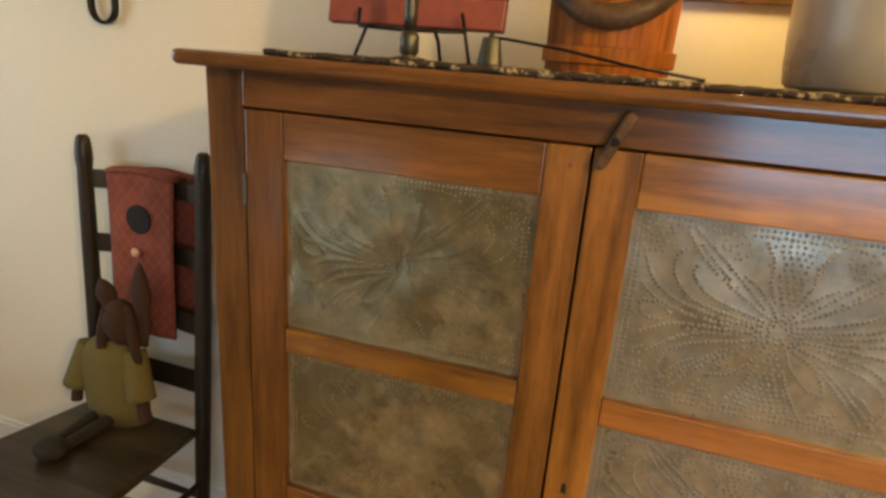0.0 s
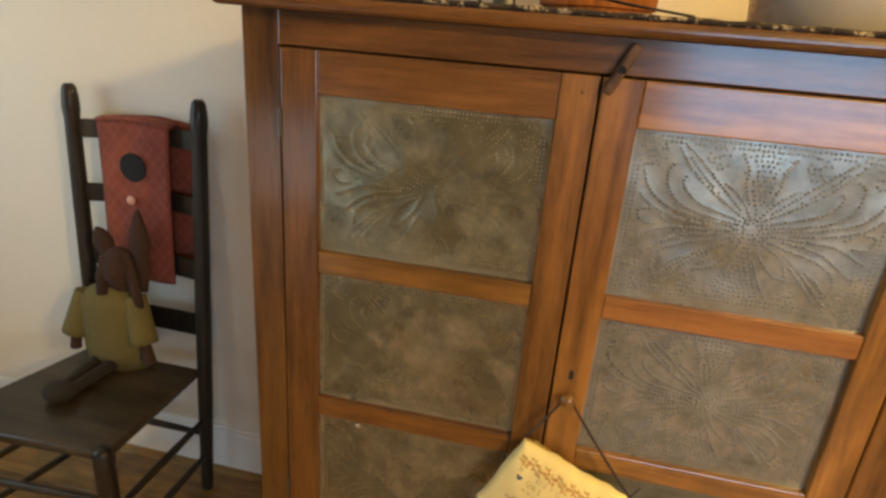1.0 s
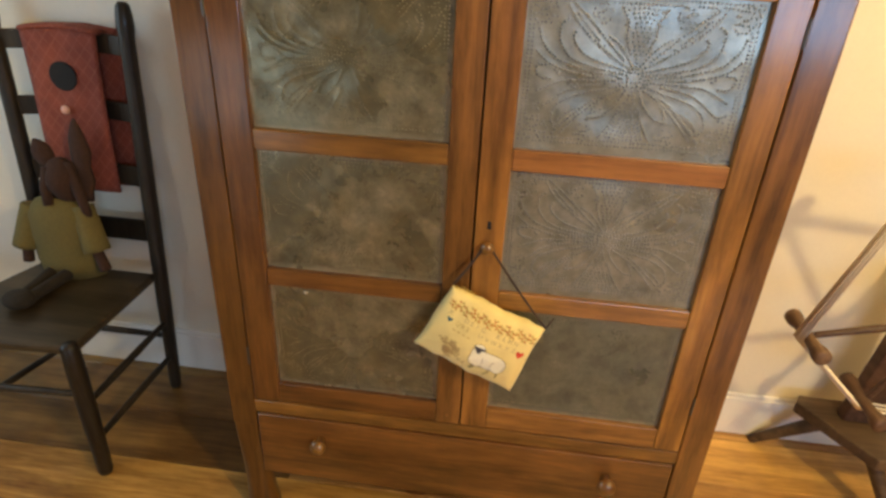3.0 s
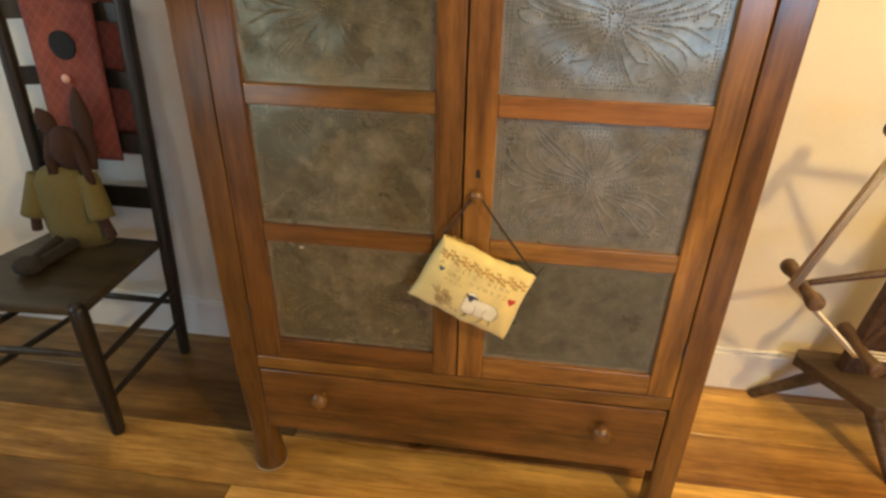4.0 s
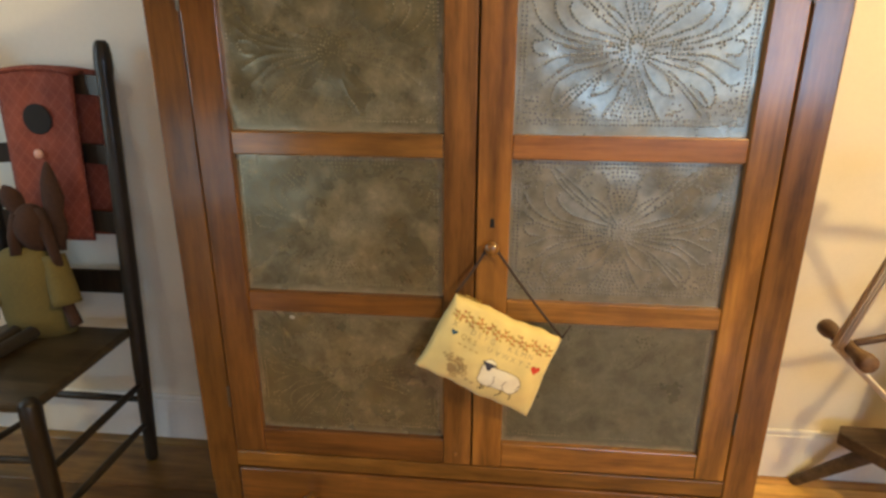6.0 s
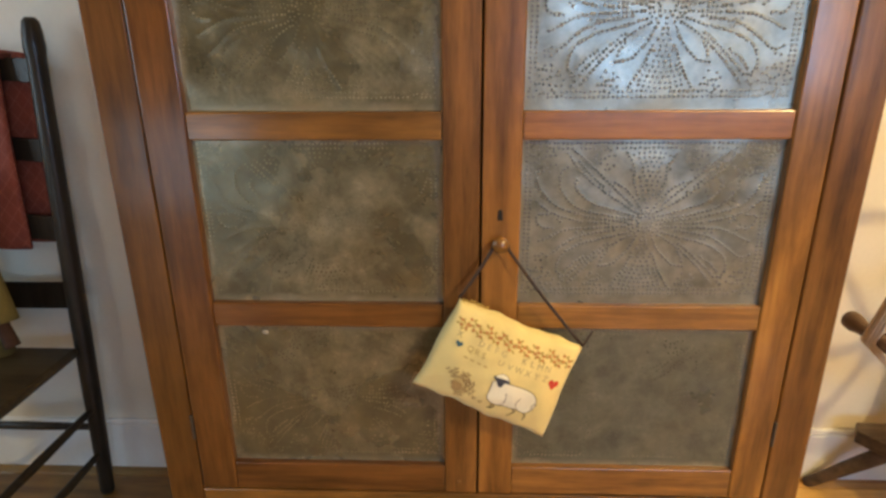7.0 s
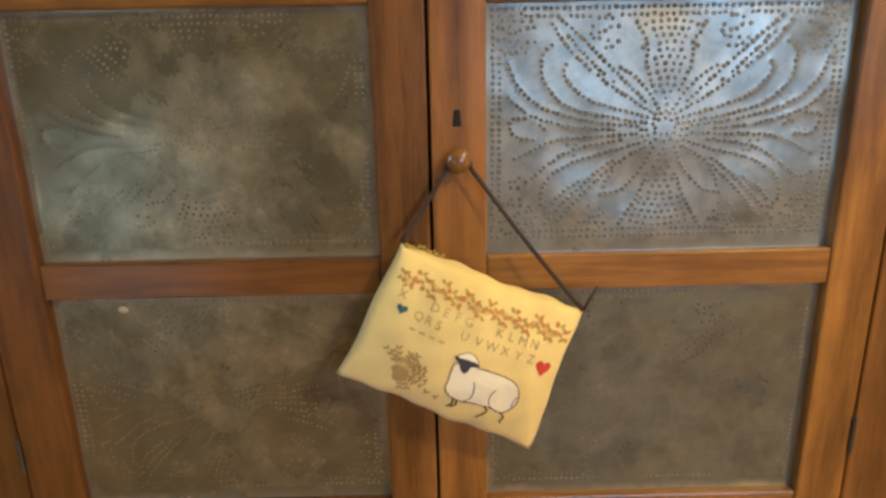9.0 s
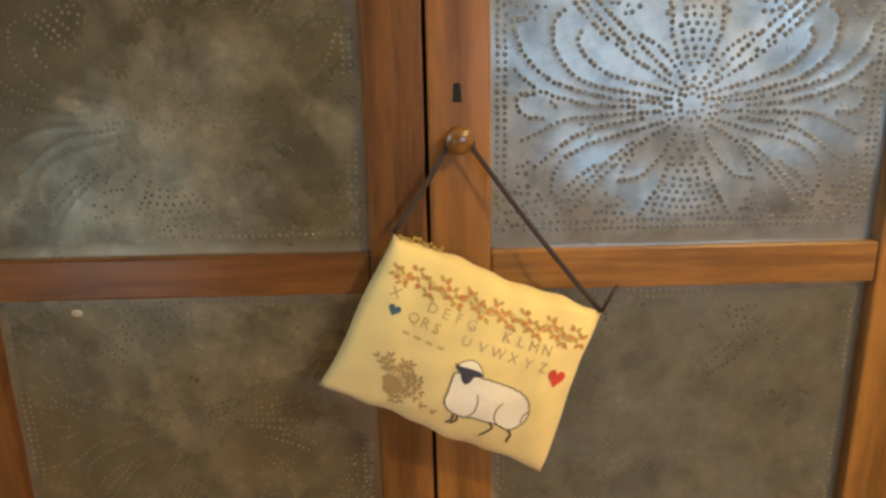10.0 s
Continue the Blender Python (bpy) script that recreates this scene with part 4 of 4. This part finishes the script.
    trim = ball((q.x + rnd.uniform(-0.001, 0.001), q.y + rnd.uniform(-0.002, 0.004), q.z + rnd.uniform(0.0, 0.004)), (0.0015, 0.0015, 0.0015), trim, 6, 5)
part("seam_trim", trim, OLIVE, cushion, "frayed golden-brown seam threads")["kind"] = "stuff"
KNOB_P = Vector((0.028, -0.015, 0.818))
for c, sx in ((TL, -1), (TR, 1)):
    end = Vector((c.x, -0.027, c.z))
    pts = [KNOB_P + Vector((0.010 * sx, 0, 0.0))] + [(KNOB_P + Vector((0.012 * sx, 0, -0.004))).lerp(end, k / 8) + Vector((0, 0, -0.003 * math.sin(math.pi * k / 8))) for k in range(9)]
    part("ribbon", tube(pts, 0.0023, 8, flat=0.25), RIBBON, pil, "narrow dark brown ribbon", True)
loop = [KNOB_P + Vector((0.0105 * math.cos(a), 0.0, 0.0105 * math.sin(a))) for a in [radians(d) for d in range(-20, 201, 20)]]
part("ribbon", tube(loop, 0.0028, 8, flat=0.4), RIBBON, pil, "narrow dark brown ribbon", True)
part("ribbon_tail", tube([(TR.x, -0.028, TR.z), (TR.x + 0.006, -0.03, TR.z + 0.014), (TR.x + 0.013, -0.029, TR.z + 0.026)], 0.0016, 6, flat=0.4), RIBBON, pil, "loose ribbon end", True)

# ---- things on top of the pie safe ----
TOPZ = 1.394
bm = bmesh.new()
nx, ny = 120, 14
grid = [[bm.verts.new((-0.42 + 0.93 * i / nx, -0.018 + 0.003 * math.sin(i * 0.9) + (0.30 + 0.004 * math.sin(i * 0.6)) * j / ny, TOPZ + 0.0055 + 0.0015 * math.sin(i * 0.7) * math.sin(j * 1.3))) for i in range(nx + 1)] for j in range(ny + 1)]
for j in range(ny):
    for i in range(nx):
        bm.faces.new((grid[j][i], grid[j][i + 1], grid[j + 1][i + 1], grid[j + 1][i]))
ext = bmesh.ops.extrude_face_region(bm, geom=bm.faces[:])
for v in ext["geom"]:
    if isinstance(v, bmesh.types.BMVert):
        v.co.z = TOPZ + 0.0003
bmesh.ops.recalc_face_normals(bm, faces=bm.faces)
runner = thing("table_runner", (0.045, 0.12, TOPZ), "dark brown woven runner with cream flecks on the cupboard top", "runner")
part("woven_field", bm, RUNNER, runner, smooth=True)
cord = [(-0.42 + 0.93 * i / 90, -0.0195 + 0.003 * math.sin(i * 1.2), TOPZ + 0.0042 + 0.0008 * math.sin(i * 0.9)) for i in range(91)]
part("edge_cord", tube(cord, 0.0036, 8), RUNNER, runner, "twisted dark cord along the hem", True)
RZ = TOPZ + 0.007

picture = thing("framed_picture", (-0.31, 0.225, RZ), "red painted picture frame with cream centre on an easel", "picture")


def tilt(bm):
    bmesh.ops.rotate(bm, verts=bm.verts, cent=(0, 0.205, 1.45), matrix=Matrix.Rotation(radians(-10), 3, "X"))
    return bm


for x0, x1, z0, z1 in ((-0.45, -0.165, 1.448, 1.492), (-0.45, -0.165, 1.646, 1.69), (-0.45, -0.408, 1.492, 1.646), (-0.207, -0.165, 1.492, 1.646)):
    part("frame_bar", tilt(box(x0, x1, 0.20, 0.218, z0, z1, 0.003)), RED_PAINT, picture, "worn red painted frame bar")
part("picture_board", tilt(box(-0.408, -0.207, 0.207, 0.214, 1.492, 1.646, 0)), CREAM_PAPER, picture, "plain cream picture")
easel = thing("wire_easel", (-0.31, 0.21, RZ), "black wire easel holding the red frame", "easel")
for pts in ([(-0.376, 0.15, RZ), (-0.374, 0.185, 1.445), (-0.389, 0.186, 1.447), (-0.389, 0.19, 1.47)], [(-0.195, 0.14, RZ), (-0.218, 0.185, 1.445), (-0.224, 0.186, 1.470)],
            [(-0.267, 0.19, 1.445), (-0.268, 0.215, 1.43), (-0.276, 0.255, RZ)]):
    part("wire_leg", tube(pts, 0.0028, 8), IRON, easel, smooth=True)
part("wire_crossbar", tube([(-0.389, 0.188, 1.444), (-0.31, 0.19, 1.442), (-0.216, 0.188, 1.444)], 0.0026, 8), IRON, easel, smooth=True)

stick = thing("candlestick", (-0.278, 0.12, RZ), "slender grey metal candlestick on the runner", "candlestick")
ax = pose(-0.278, 0.12, RZ)
part("base", lathe([(0.023, 0), (0.024, 0.002), (0.010, 0.004), (0.0115, 0.007), (0.0135, 0.010), (0.0135, 0.030), (0.0115, 0.034), (0.008, 0.038)], 18, ax), PEWTER, stick, smooth=True)
part("stem", lathe([(0.0085, 0.038), (0.0095, 0.06), (0.009, 0.12), (0.0095, 0.18), (0.011, 0.21), (0.016, 0.215), (0.016, 0.222)], 18, ax), PEWTER, stick, smooth=True)

snuff = thing("candle_snuffer", (-0.152, 0.085, RZ), "grey metal candle snuffer with a long thin handle", "snuffer")
part("cone", lathe([(0.0175, 0), (0.0165, 0.003), (0.0118, 0.033), (0.0105, 0.035), (0.004, 0.0355), (0.0035, 0.040)], 18, pose(-0.152, 0.085, RZ)), PEWTER, snuff, smooth=True)
part("handle", tube([(-0.151, 0.085, RZ + 0.035), (-0.13, 0.083, RZ + 0.034), (-0.06, 0.07, RZ + 0.026), (0.02, 0.05, RZ + 0.013), (0.105, 0.03, RZ + 0.003)], 0.0019, 8), IRON, snuff, smooth=True)

bucket = thing("wooden_bucket", (-0.018, 0.29, TOPZ), "orange-brown staved wooden bucket with wooden hoops", "bucket")
for k in range(18):
    a0, a1 = 2 * math.pi * (k + 0.008) / 18, 2 * math.pi * (k + 0.992) / 18
    bm = bmesh.new()
    rings = []
    for z, r in ((0.0, 0.092), (0.10, 0.094), (0.24, 0.097)):
        rings.append([bm.verts.new((-0.018 + rr * math.cos(a), 0.29 + rr * math.sin(a), RZ + z)) for rr, a in ((r, a0), (r + 0.0012, (a0 + a1) / 2), (r, a1), (r - 0.012, a1), (r - 0.012, a0))])
    for p, q in zip(rings, rings[1:]):
        for i in range(5):
            bm.faces.new((p[i], p[(i + 1) % 5], q[(i + 1) % 5], q[i]))
    bm.faces.new(rings[0][::-1])
    bm.faces.new(rings[-1])
    bmesh.ops.recalc_face_normals(bm, faces=bm.faces)
    part("stave", bm, BUCKET_WOOD, bucket)
part("bucket_bottom", lathe([(0.081, 0.0), (0.081, 0.01)], 28, pose(-0.018, 0.29, RZ + 0.004)), BUCKET_WOOD, bucket)
for z0, z1 in ((0.012, 0.036), (0.19, 0.214)):
    part("hoop", lathe([(0.0955, z0), (0.0985, z0 + 0.001), (0.0995, z1 - 0.001), (0.0965, z1)], 40, pose(-0.018, 0.29, RZ), caps=False), BUCKET_WOOD, bucket, "bent wooden hoop")
bail = [(-0.018 + 0.104 * math.cos(a), 0.29 - 0.104 * math.sin(a) * 0.99, RZ + 0.20 - 0.125 * math.sin(a)) for a in [math.pi * k / 20 for k in range(21)]]
part("bail_handle", tube(bail, 0.017, 12), REEL_WOOD, bucket, "bent wooden bail handle", True)

crock = thing("stoneware_crock", (0.352, 0.27, TOPZ), "large grey-beige stoneware crock on the cupboard top", "crock")
part("body", lathe([(0.118, 0.0), (0.126, 0.006), (0.132, 0.06), (0.136, 0.15), (0.136, 0.24), (0.128, 0.264), (0.116, 0.262), (0.116, 0.03), (0.02, 0.02)], 48, pose(0.352, 0.27, RZ)), CLAY, crock, smooth=True)
part("rim", lathe([(0.126, 0.262), (0.137, 0.270), (0.138, 0.288), (0.130, 0.296), (0.118, 0.292), (0.116, 0.264)], 48, pose(0.352, 0.27, RZ), caps=False), CLAY, crock, smooth=True)

wallpic = thing("wall_picture", (0.2, WALL_Y, 1.53), "dark wooden frame hung on the wall", "picture")
for x0, x1, z0, z1 in ((0.05, 0.42, 1.532, 1.56), (0.05, 0.42, 1.80, 1.83), (0.05, 0.08, 1.56, 1.80), (0.39, 0.42, 1.56, 1.80)):
    part("frame_bar", box(x0, x1, WALL_Y - 0.022, WALL_Y - 0.001, z0, z1, 0.003), WOOD_X, wallpic)
part("picture_board", box(0.08, 0.39, WALL_Y - 0.012, WALL_Y - 0.004, 1.56, 1.80, 0), CREAM_PAPER, wallpic)

hook = thing("iron_hook", (-1.21, WALL_Y, 1.42), "black wrought iron strap hook hung on the wall", "hook")
pts = [(-1.258, 0.507, 1.66), (-1.254, 0.506, 1.50)] + [(-1.217 - 0.036 * math.cos(a), 0.505, 1.462 - 0.036 * math.sin(a)) for a in [math.pi * k / 12 for k in range(13)]] + [(-1.180, 0.506, 1.50), (-1.178, 0.507, 1.56)]
part("strap", tube(pts, 0.011, 10, flat=0.45, side=Vector((1, 0, 0.01))), IRON, hook, smooth=True)
part("nail", rod((-1.258, WALL_Y, 1.655), (-1.258, 0.498, 1.655), 0.005), IRON, hook)

# ---- ladder-back chair ----
chair = thing("ladder_back_chair", (-1.13, 0.24, 0), "near-black ladder-back wooden chair against the wall", "chair")
BRp, BLp = (Vector((-0.945, 0.412, 0)), Vector((-0.921, 0.470, 1.15))), (Vector((-1.285, 0.415, 0)), Vector((-1.285, 0.468, 1.155)))


def on(post, z):
    a, b = post
    return a.lerp(b, z / b.z)


def back_post(post):
    a, b = post
    m, h = along(a, b)
    prof = [(0.014, 0), (0.017, 0.01), (0.0205, 0.30), (0.021, 0.55), (0.0195, 0.95), (0.0185, h - 0.085), (0.0215, h - 0.06), (0.020, h - 0.03), (0.0165, h - 0.008), (0.010, h)]
    return lathe(prof, 18, m)


part("back_post", back_post(BRp), DARK_WOOD, chair, smooth=True)
part("back_post", back_post(BLp), DARK_WOOD, chair, smooth=True)
for top, low in ((1.068, 1.02), (0.900, 0.850), (0.728, 0.670), (0.575, 0.508)):
    bm = bmesh.new()
    rows = []
    for i in range(15):
        k = i / 14
        c = on(BLp, (top + low) / 2).lerp(on(BRp, (top + low) / 2), k)
        dip = 0.016 * math.sin(math.pi * k)
        arch = (0.006 if top > 0.6 else -0.008) * math.sin(math.pi * k)
        rows.append([bm.verts.new((c.x, c.y + dip + dy, z)) for dy, z in ((-0.004, low + arch), (0.004, low + arch), (0.004, top + arch), (-0.004, top + arch))])
    for p, q in zip(rows, rows[1:]):
        for i in range(4):
            bm.faces.new((p[i], p[(i + 1) % 4], q[(i + 1) % 4], q[i]))
    bm.faces.new(rows[0])
    bm.faces.new(rows[-1][::-1])
    bmesh.ops.recalc_face_normals(bm, faces=bm.faces)
    bmesh.ops.bevel(bm, geom=[e for e in bm.edges if len(e.link_faces) == 2 and e.calc_face_angle() > 1.0], offset=0.002, segments=2, affect="EDGES")
    part("slat", bm, DARK_WOOD, chair)
FR, FL = Vector((-0.947, 0.055, 0)), Vector((-1.375, 0.03, 0))
for f in (FR, FL):
    m, h = along(f, f + Vector((0, 0, 0.425)))
    part("front_leg", lathe([(0.016, 0), (0.019, 0.012), (0.022, 0.2), (0.0225, 0.36), (0.021, 0.415), (0.014, 0.425)], 18, m), DARK_WOOD, chair, smooth=True)
seat_bm = prism([(-0.937, 0.415), (-1.295, 0.418), (-1.393, 0.022), (-0.932, 0.046)], 0.395, 0.418, 0.008)
part("seat", seat_bm, SEAT_WOOD, chair, "worn dark seat")
for a, b, z0, z1 in ((on(BRp, 0.19), on(BLp, 0.19), 0.19, 0.19), (FR, on(BRp, 0.245), 0.235, 0.245), (FR, on(BRp, 0.12), 0.115, 0.12), (FL, on(BLp, 0.245), 0.235, 0.245), (FL, on(BLp, 0.12), 0.115, 0.12), (FR, FL, 0.27, 0.27)):
    part("rung", rod((a.x, a.y, z0), (b.x, b.y, z1), 0.0075, n=12, swell=0.003), DARK_WOOD, chair, smooth=True)

# red cloth over the top slat
cloth = thing("red_cloth", (-1.06, 0.43, 0.66), "folded red patterned cloth hung over the chair's top slat", "cloth")


def cloth_sheet(x0, x1, low, y_off, back):
    """One hanging layer with thickness, over the slat at the top."""
    bm = bmesh.new()
    rows = []
    n, k = 22, 14
    for j in range(n + 1):
        t = j / n
        z = 1.078 - (1.078 - low) * t
        row = []
        for i in range(k + 1):
            u = i / k
            x = x0 + (x1 - x0) * u + 0.012 * t * (0.4 - u)
            wav = 0.004 * math.sin(6 * u + 2 * t) * t + 0.002 * math.sin(15 * u + 5 * t)
            yy = on(BRp, z).y + 0.012
            y = yy + y_off + wav - 0.004 * t if not back else yy + 0.022 + wav
            zt = z + (0.012 * math.sin(math.pi * u) if j == 0 else 0) - 0.006 * u * t
            row.append(bm.verts.new((x, y, zt)))
        rows.append(row)
    for p, q in zip(rows, rows[1:]):
        for i in range(k):
            bm.faces.new((p[i], q[i], q[i + 1], p[i + 1]))
    ext = bmesh.ops.extrude_face_region(bm, geom=bm.faces[:])
    bmesh.ops.translate(bm, verts=[v for v in ext["geom"] if isinstance(v, bmesh.types.BMVert)], vec=(0, 0.007, 0))
    bmesh.ops.recalc_face_normals(bm, faces=bm.faces)
    return bm


front_layer = part("front_layer", cloth_sheet(-1.200, -0.998, 0.664, -0.030, False), RED_CLOTH, cloth, smooth=True)
part("back_layer", cloth_sheet(-1.176, -0.968, 0.664, 0, True), RED_CLOTH, cloth, smooth=True)
fold = [(-1.199 + 0.204 * i / 10, 0.466, 1.076 + 0.010 * math.sin(math.pi * i / 10)) for i in range(11)]
part("fold", tube(fold, 0.026, 14, flat=0.30, side=Vector((0, 0, 1))), RED_CLOTH, cloth, smooth=True)
part("round_patch", lathe([(0.037, 0), (0.037, 0.0025), (0.034, 0.0035)], 30, pose(-1.099, 0.438, 0.966, 90, 0, 0)), BLACK_FELT, front_layer, "round black felt patch")
part("button", ball((-1.106, 0.425, 0.882), (0.012, 0.007, 0.012)), PINK, front_layer, "pale pink button", True)

# doll on the seat: one plain mesh
d = bmesh.new()
SEAT = 0.418


def mark(bm, start, index):
    bm.faces.ensure_lookup_table()
    for f in bm.faces[start:]:
        f.material_index = index


n0 = 0
loops = []
for z, rx, ry, sx in ((0.0, 0.092, 0.046, 0), (0.05, 0.096, 0.052, 0), (0.13, 0.093, 0.052, 0), (0.19, 0.088, 0.052, 0.003), (0.225, 0.062, 0.04, 0.006), (0.24, 0.03, 0.028, 0.008)):
    loops.append([d.verts.new((-1.180 + sx + rx * math.cos(a) * (1 + 0.05 * math.sin(3 * a + z * 20)), 0.335 + ry * math.sin(a), SEAT + z)) for a in [2 * math.pi * k / 22 for k in range(22)]])
for a, b in zip(loops, loops[1:]):
    for k in range(22):
        d.faces.new((a[k], a[(k + 1) % 22], b[(k + 1) % 22], b[k]))
d.faces.new(loops[0][::-1])
rod((-1.105, 0.335, SEAT + 0.215), (-1.072, 0.31, SEAT + 0.09), 0.028, 0.036, 12, d)
rod((-1.255, 0.335, SEAT + 0.205), (-1.285, 0.31, SEAT + 0.085), 0.028, 0.036, 12, d)
mark(d, 0, 0)
d.faces.ensure_lookup_table()
n0 = len(d.faces)
rod((-1.075, 0.31, SEAT + 0.10), (-1.055, 0.305, SEAT + 0.035), 0.014, 0.016, 10, d)
rod((-1.283, 0.31, SEAT + 0.09), (-1.288, 0.305, SEAT + 0.04), 0.014, 0.015, 10, d)
k0 = len(d.verts)
ball((-1.142, 0.335, SEAT + 0.284), (0.043, 0.040, 0.064), d, 22, 16)
for a, b, r, thick in (((-1.092, 0.352, SEAT + 0.225), (-1.088, 0.360, SEAT + 0.452), 0.027, 0.6), ((-1.160, 0.338, SEAT + 0.315), (-1.206, 0.340, SEAT + 0.392), 0.023, 0.8)):
    hm, hl = along(a, b)
    k1 = len(d.verts)
    lathe([(0.55 * r, 0.0), (0.75 * r, 0.10 * hl), (0.85 * r, 0.25 * hl), (0.97 * r, 0.42 * hl), (r, 0.60 * hl), (0.88 * r, 0.75 * hl), (0.58 * r, 0.89 * hl), (0.22 * r, 0.98 * hl), (0.05 * r, hl)], 18, hm, d)
    d.verts.ensure_lookup_table()
    for q in d.verts[k1:]:
        q.co.y = a[1] + (q.co.y - a[1]) * thick
tube([(-1.118, 0.338, SEAT + 0.335), (-1.098, 0.322, SEAT + 0.28), (-1.086, 0.318, SEAT + 0.225), (-1.080, 0.320, SEAT + 0.190)], 0.013, 10, d)
tube([(-1.165, 0.320, SEAT + 0.325), (-1.176, 0.306, SEAT + 0.27), (-1.172, 0.300, SEAT + 0.225)], 0.013, 10, d)
d.verts.ensure_lookup_table()
for q in d.verts[k0:]:
    q.co += Vector((math.sin(80 * q.co.z + 40 * q.co.y), math.sin(55 * q.co.x + 60 * q.co.z), 0)) * 0.0030
mark(d, n0, 1)
n1 = len(d.faces)
rod((-1.165, 0.31, SEAT + 0.018), (-1.180, 0.165, SEAT + 0.015), 0.018, 0.015, 12, d)
rod((-1.215, 0.31, SEAT + 0.018), (-1.205, 0.165, SEAT + 0.015), 0.018, 0.015, 12, d)
mark(d, n1, 2)
n2 = len(d.faces)
ball((-1.190, 0.140, SEAT + 0.024), (0.042, 0.034, 0.025), d)
mark(d, n2, 2)
for f in d.faces:
    f.smooth = True
bmesh.ops.translate(d, verts=d.verts, vec=(0.016, 0.044, 0))
whole("rag_doll", d, [MUSTARD, BROWN_CLOTH, SOCK], "dark brown rag doll in a mustard dress sitting on the chair", "doll", (-1.18, 0.33, SEAT), smooth=True)

# ---- yarn winder ----
HUB, AY = Vector((1.05, 0.228, 0.635)), 0.228
reel = thing("yarn_winder", (1.15, 0.35, 0), "brown wooden yarn winder with a cream skein", "yarn winder")
tips = [Vector((0.760, AY, 0.556)), Vector((0.938, AY, 0.392)), None, None, None, Vector((0.872, AY, 0.900))]
for k in (2, 3, 4):
    tips[k] = 2 * HUB - tips[(k + 3) % 6]
for t in tips:
    inner, outer = HUB + (t - HUB) * 0.1, HUB + (t - HUB) * 0.95
    arm = part("arm", rod(inner, outer, 0.0105, 0.0075, 12), REEL_WOOD, reel, smooth=True)
    mx = pose(t.x, t.y + 0.088, t.z, 90, 0, 0)
    part("crossbar", lathe([(0.014, 0), (0.019, 0.004), (0.0195, 0.02), (0.0145, 0.042), (0.0125, 0.07), (0.0145, 0.088), (0.0125, 0.106), (0.0145, 0.134), (0.0195, 0.156), (0.019, 0.172), (0.014, 0.176)], 18, mx), REEL_WOOD, arm, "turned wooden crossbar", True)
part("hub", lathe([(0.03, 0), (0.036, 0.006), (0.036, 0.05), (0.03, 0.056)], 20, pose(HUB.x, HUB.y + 0.028, HUB.z, 90, 0, 0)), REEL_WOOD, reel, smooth=True)
part("axle", rod((HUB.x, 0.26, HUB.z), (HUB.x + 0.045, 0.39, HUB.z), 0.012), REEL_WOOD, reel)
rnd = random.Random(3)
for w in range(7):
    y = AY - 0.0144 + 0.0048 * w
    pts = []
    for k in range(7):
        c = tips[k % 6]
        pts.append(Vector((c.x, y, c.z)) + (c - HUB).normalized() * (0.0150 + 0.007 * (w % 3) / 2 + 0.001 * rnd.random()))
    part("yarn_strand", tube(pts, 0.0031, 6), YARN, reel, "cream yarn wound round the crossbars", True)
up = box(1.075, 1.135, 0.375, 0.415, 0.205, 0.68, 0.005)
for v in up.verts:
    if v.co.x < 1.1:
        v.co.x -= 0.06 * max(0, (0.5 - v.co.z) / 0.3) ** 2
part("upright", up, REEL_WOOD, reel, "upright wooden post")
part("base_plank", prism([(0.918, 0.432), (1.045, 0.236), (1.36, 0.236), (1.44, 0.34), (1.36, 0.455), (0.94, 0.468)], 0.172, 0.206, 0.004), PLANK_WOOD, reel, "thick worn base plank")
for a, b in (((1.000, 0.400, 0.178), (0.868, 0.492, 0.0)), ((1.06, 0.275, 0.175), (1.13, 0.19, 0.0)), ((1.34, 0.28, 0.175), (1.40, 0.2, 0.0)), ((1.34, 0.42, 0.175), (1.42, 0.47, 0.0))):
    part("leg", rod(a, b, 0.021, 0.014, 14), PLANK_WOOD, reel, "splayed turned leg", True)

# ---- floor: wide pine boards ----
floor = whole("floor", box(X0 - 0.12, X1 + 0.12, Y0 - 0.12, WALL_Y + 0.12, -0.06, -0.021, 0), UNDER, "golden knotty pine floor of wide boards", "floor", kind="structure")
# golden boards, with some brown ones among them; rows 18 to 20 are browned for the shade under the chair; (row, ends of
# the brown board)
BROWN_SHADED_BOARDS = {16: (X0, -0.56), 18: (X0, -0.46), 19: (X0, -0.40), 20: (X0, -0.4), 13: (0.3, X1), 9: (X0, 0.7)}
board_meshes = {}
rnd = random.Random(11)
for row in range(22):
    ya, yb = max(-0.066 + 0.18 * (row - 17), Y0), min(-0.066 + 0.18 * (row - 16), WALL_Y)
    if yb - ya < 0.02:
        continue
    if row in BROWN_SHADED_BOARDS:
        b0, b1 = BROWN_SHADED_BOARDS[row]
        runs = [(X0, b0, PINE), (b0, b1, PINE_BROWN_SHADED), (b1, X1, PINE)]
    else:
        cut = rnd.uniform(-1.2, 1.8) if row < 14 else X1
        runs = [(X0, cut, PINE), (cut, X1, PINE)]
    for xa, xb, mat in runs:
        if xb - xa < 0.03:
            continue
        key = (round(xb - xa, 3), round(yb - ya, 3), mat.name)
        if key not in board_meshes:
            w, h = (xb - xa) / 2 - 0.0008, (yb - ya) / 2 - 0.0011
            board_meshes[key] = link_mesh("floor_board", box(-w, w, -h, h, -0.021, 0, 0.0018, seg=1), mat, (0, 0, 0), False)
        ob = new("floor_board", board_meshes[key])
        ob.parent, ob.location = floor, ((xa + xb) / 2, (ya + yb) / 2, 0)
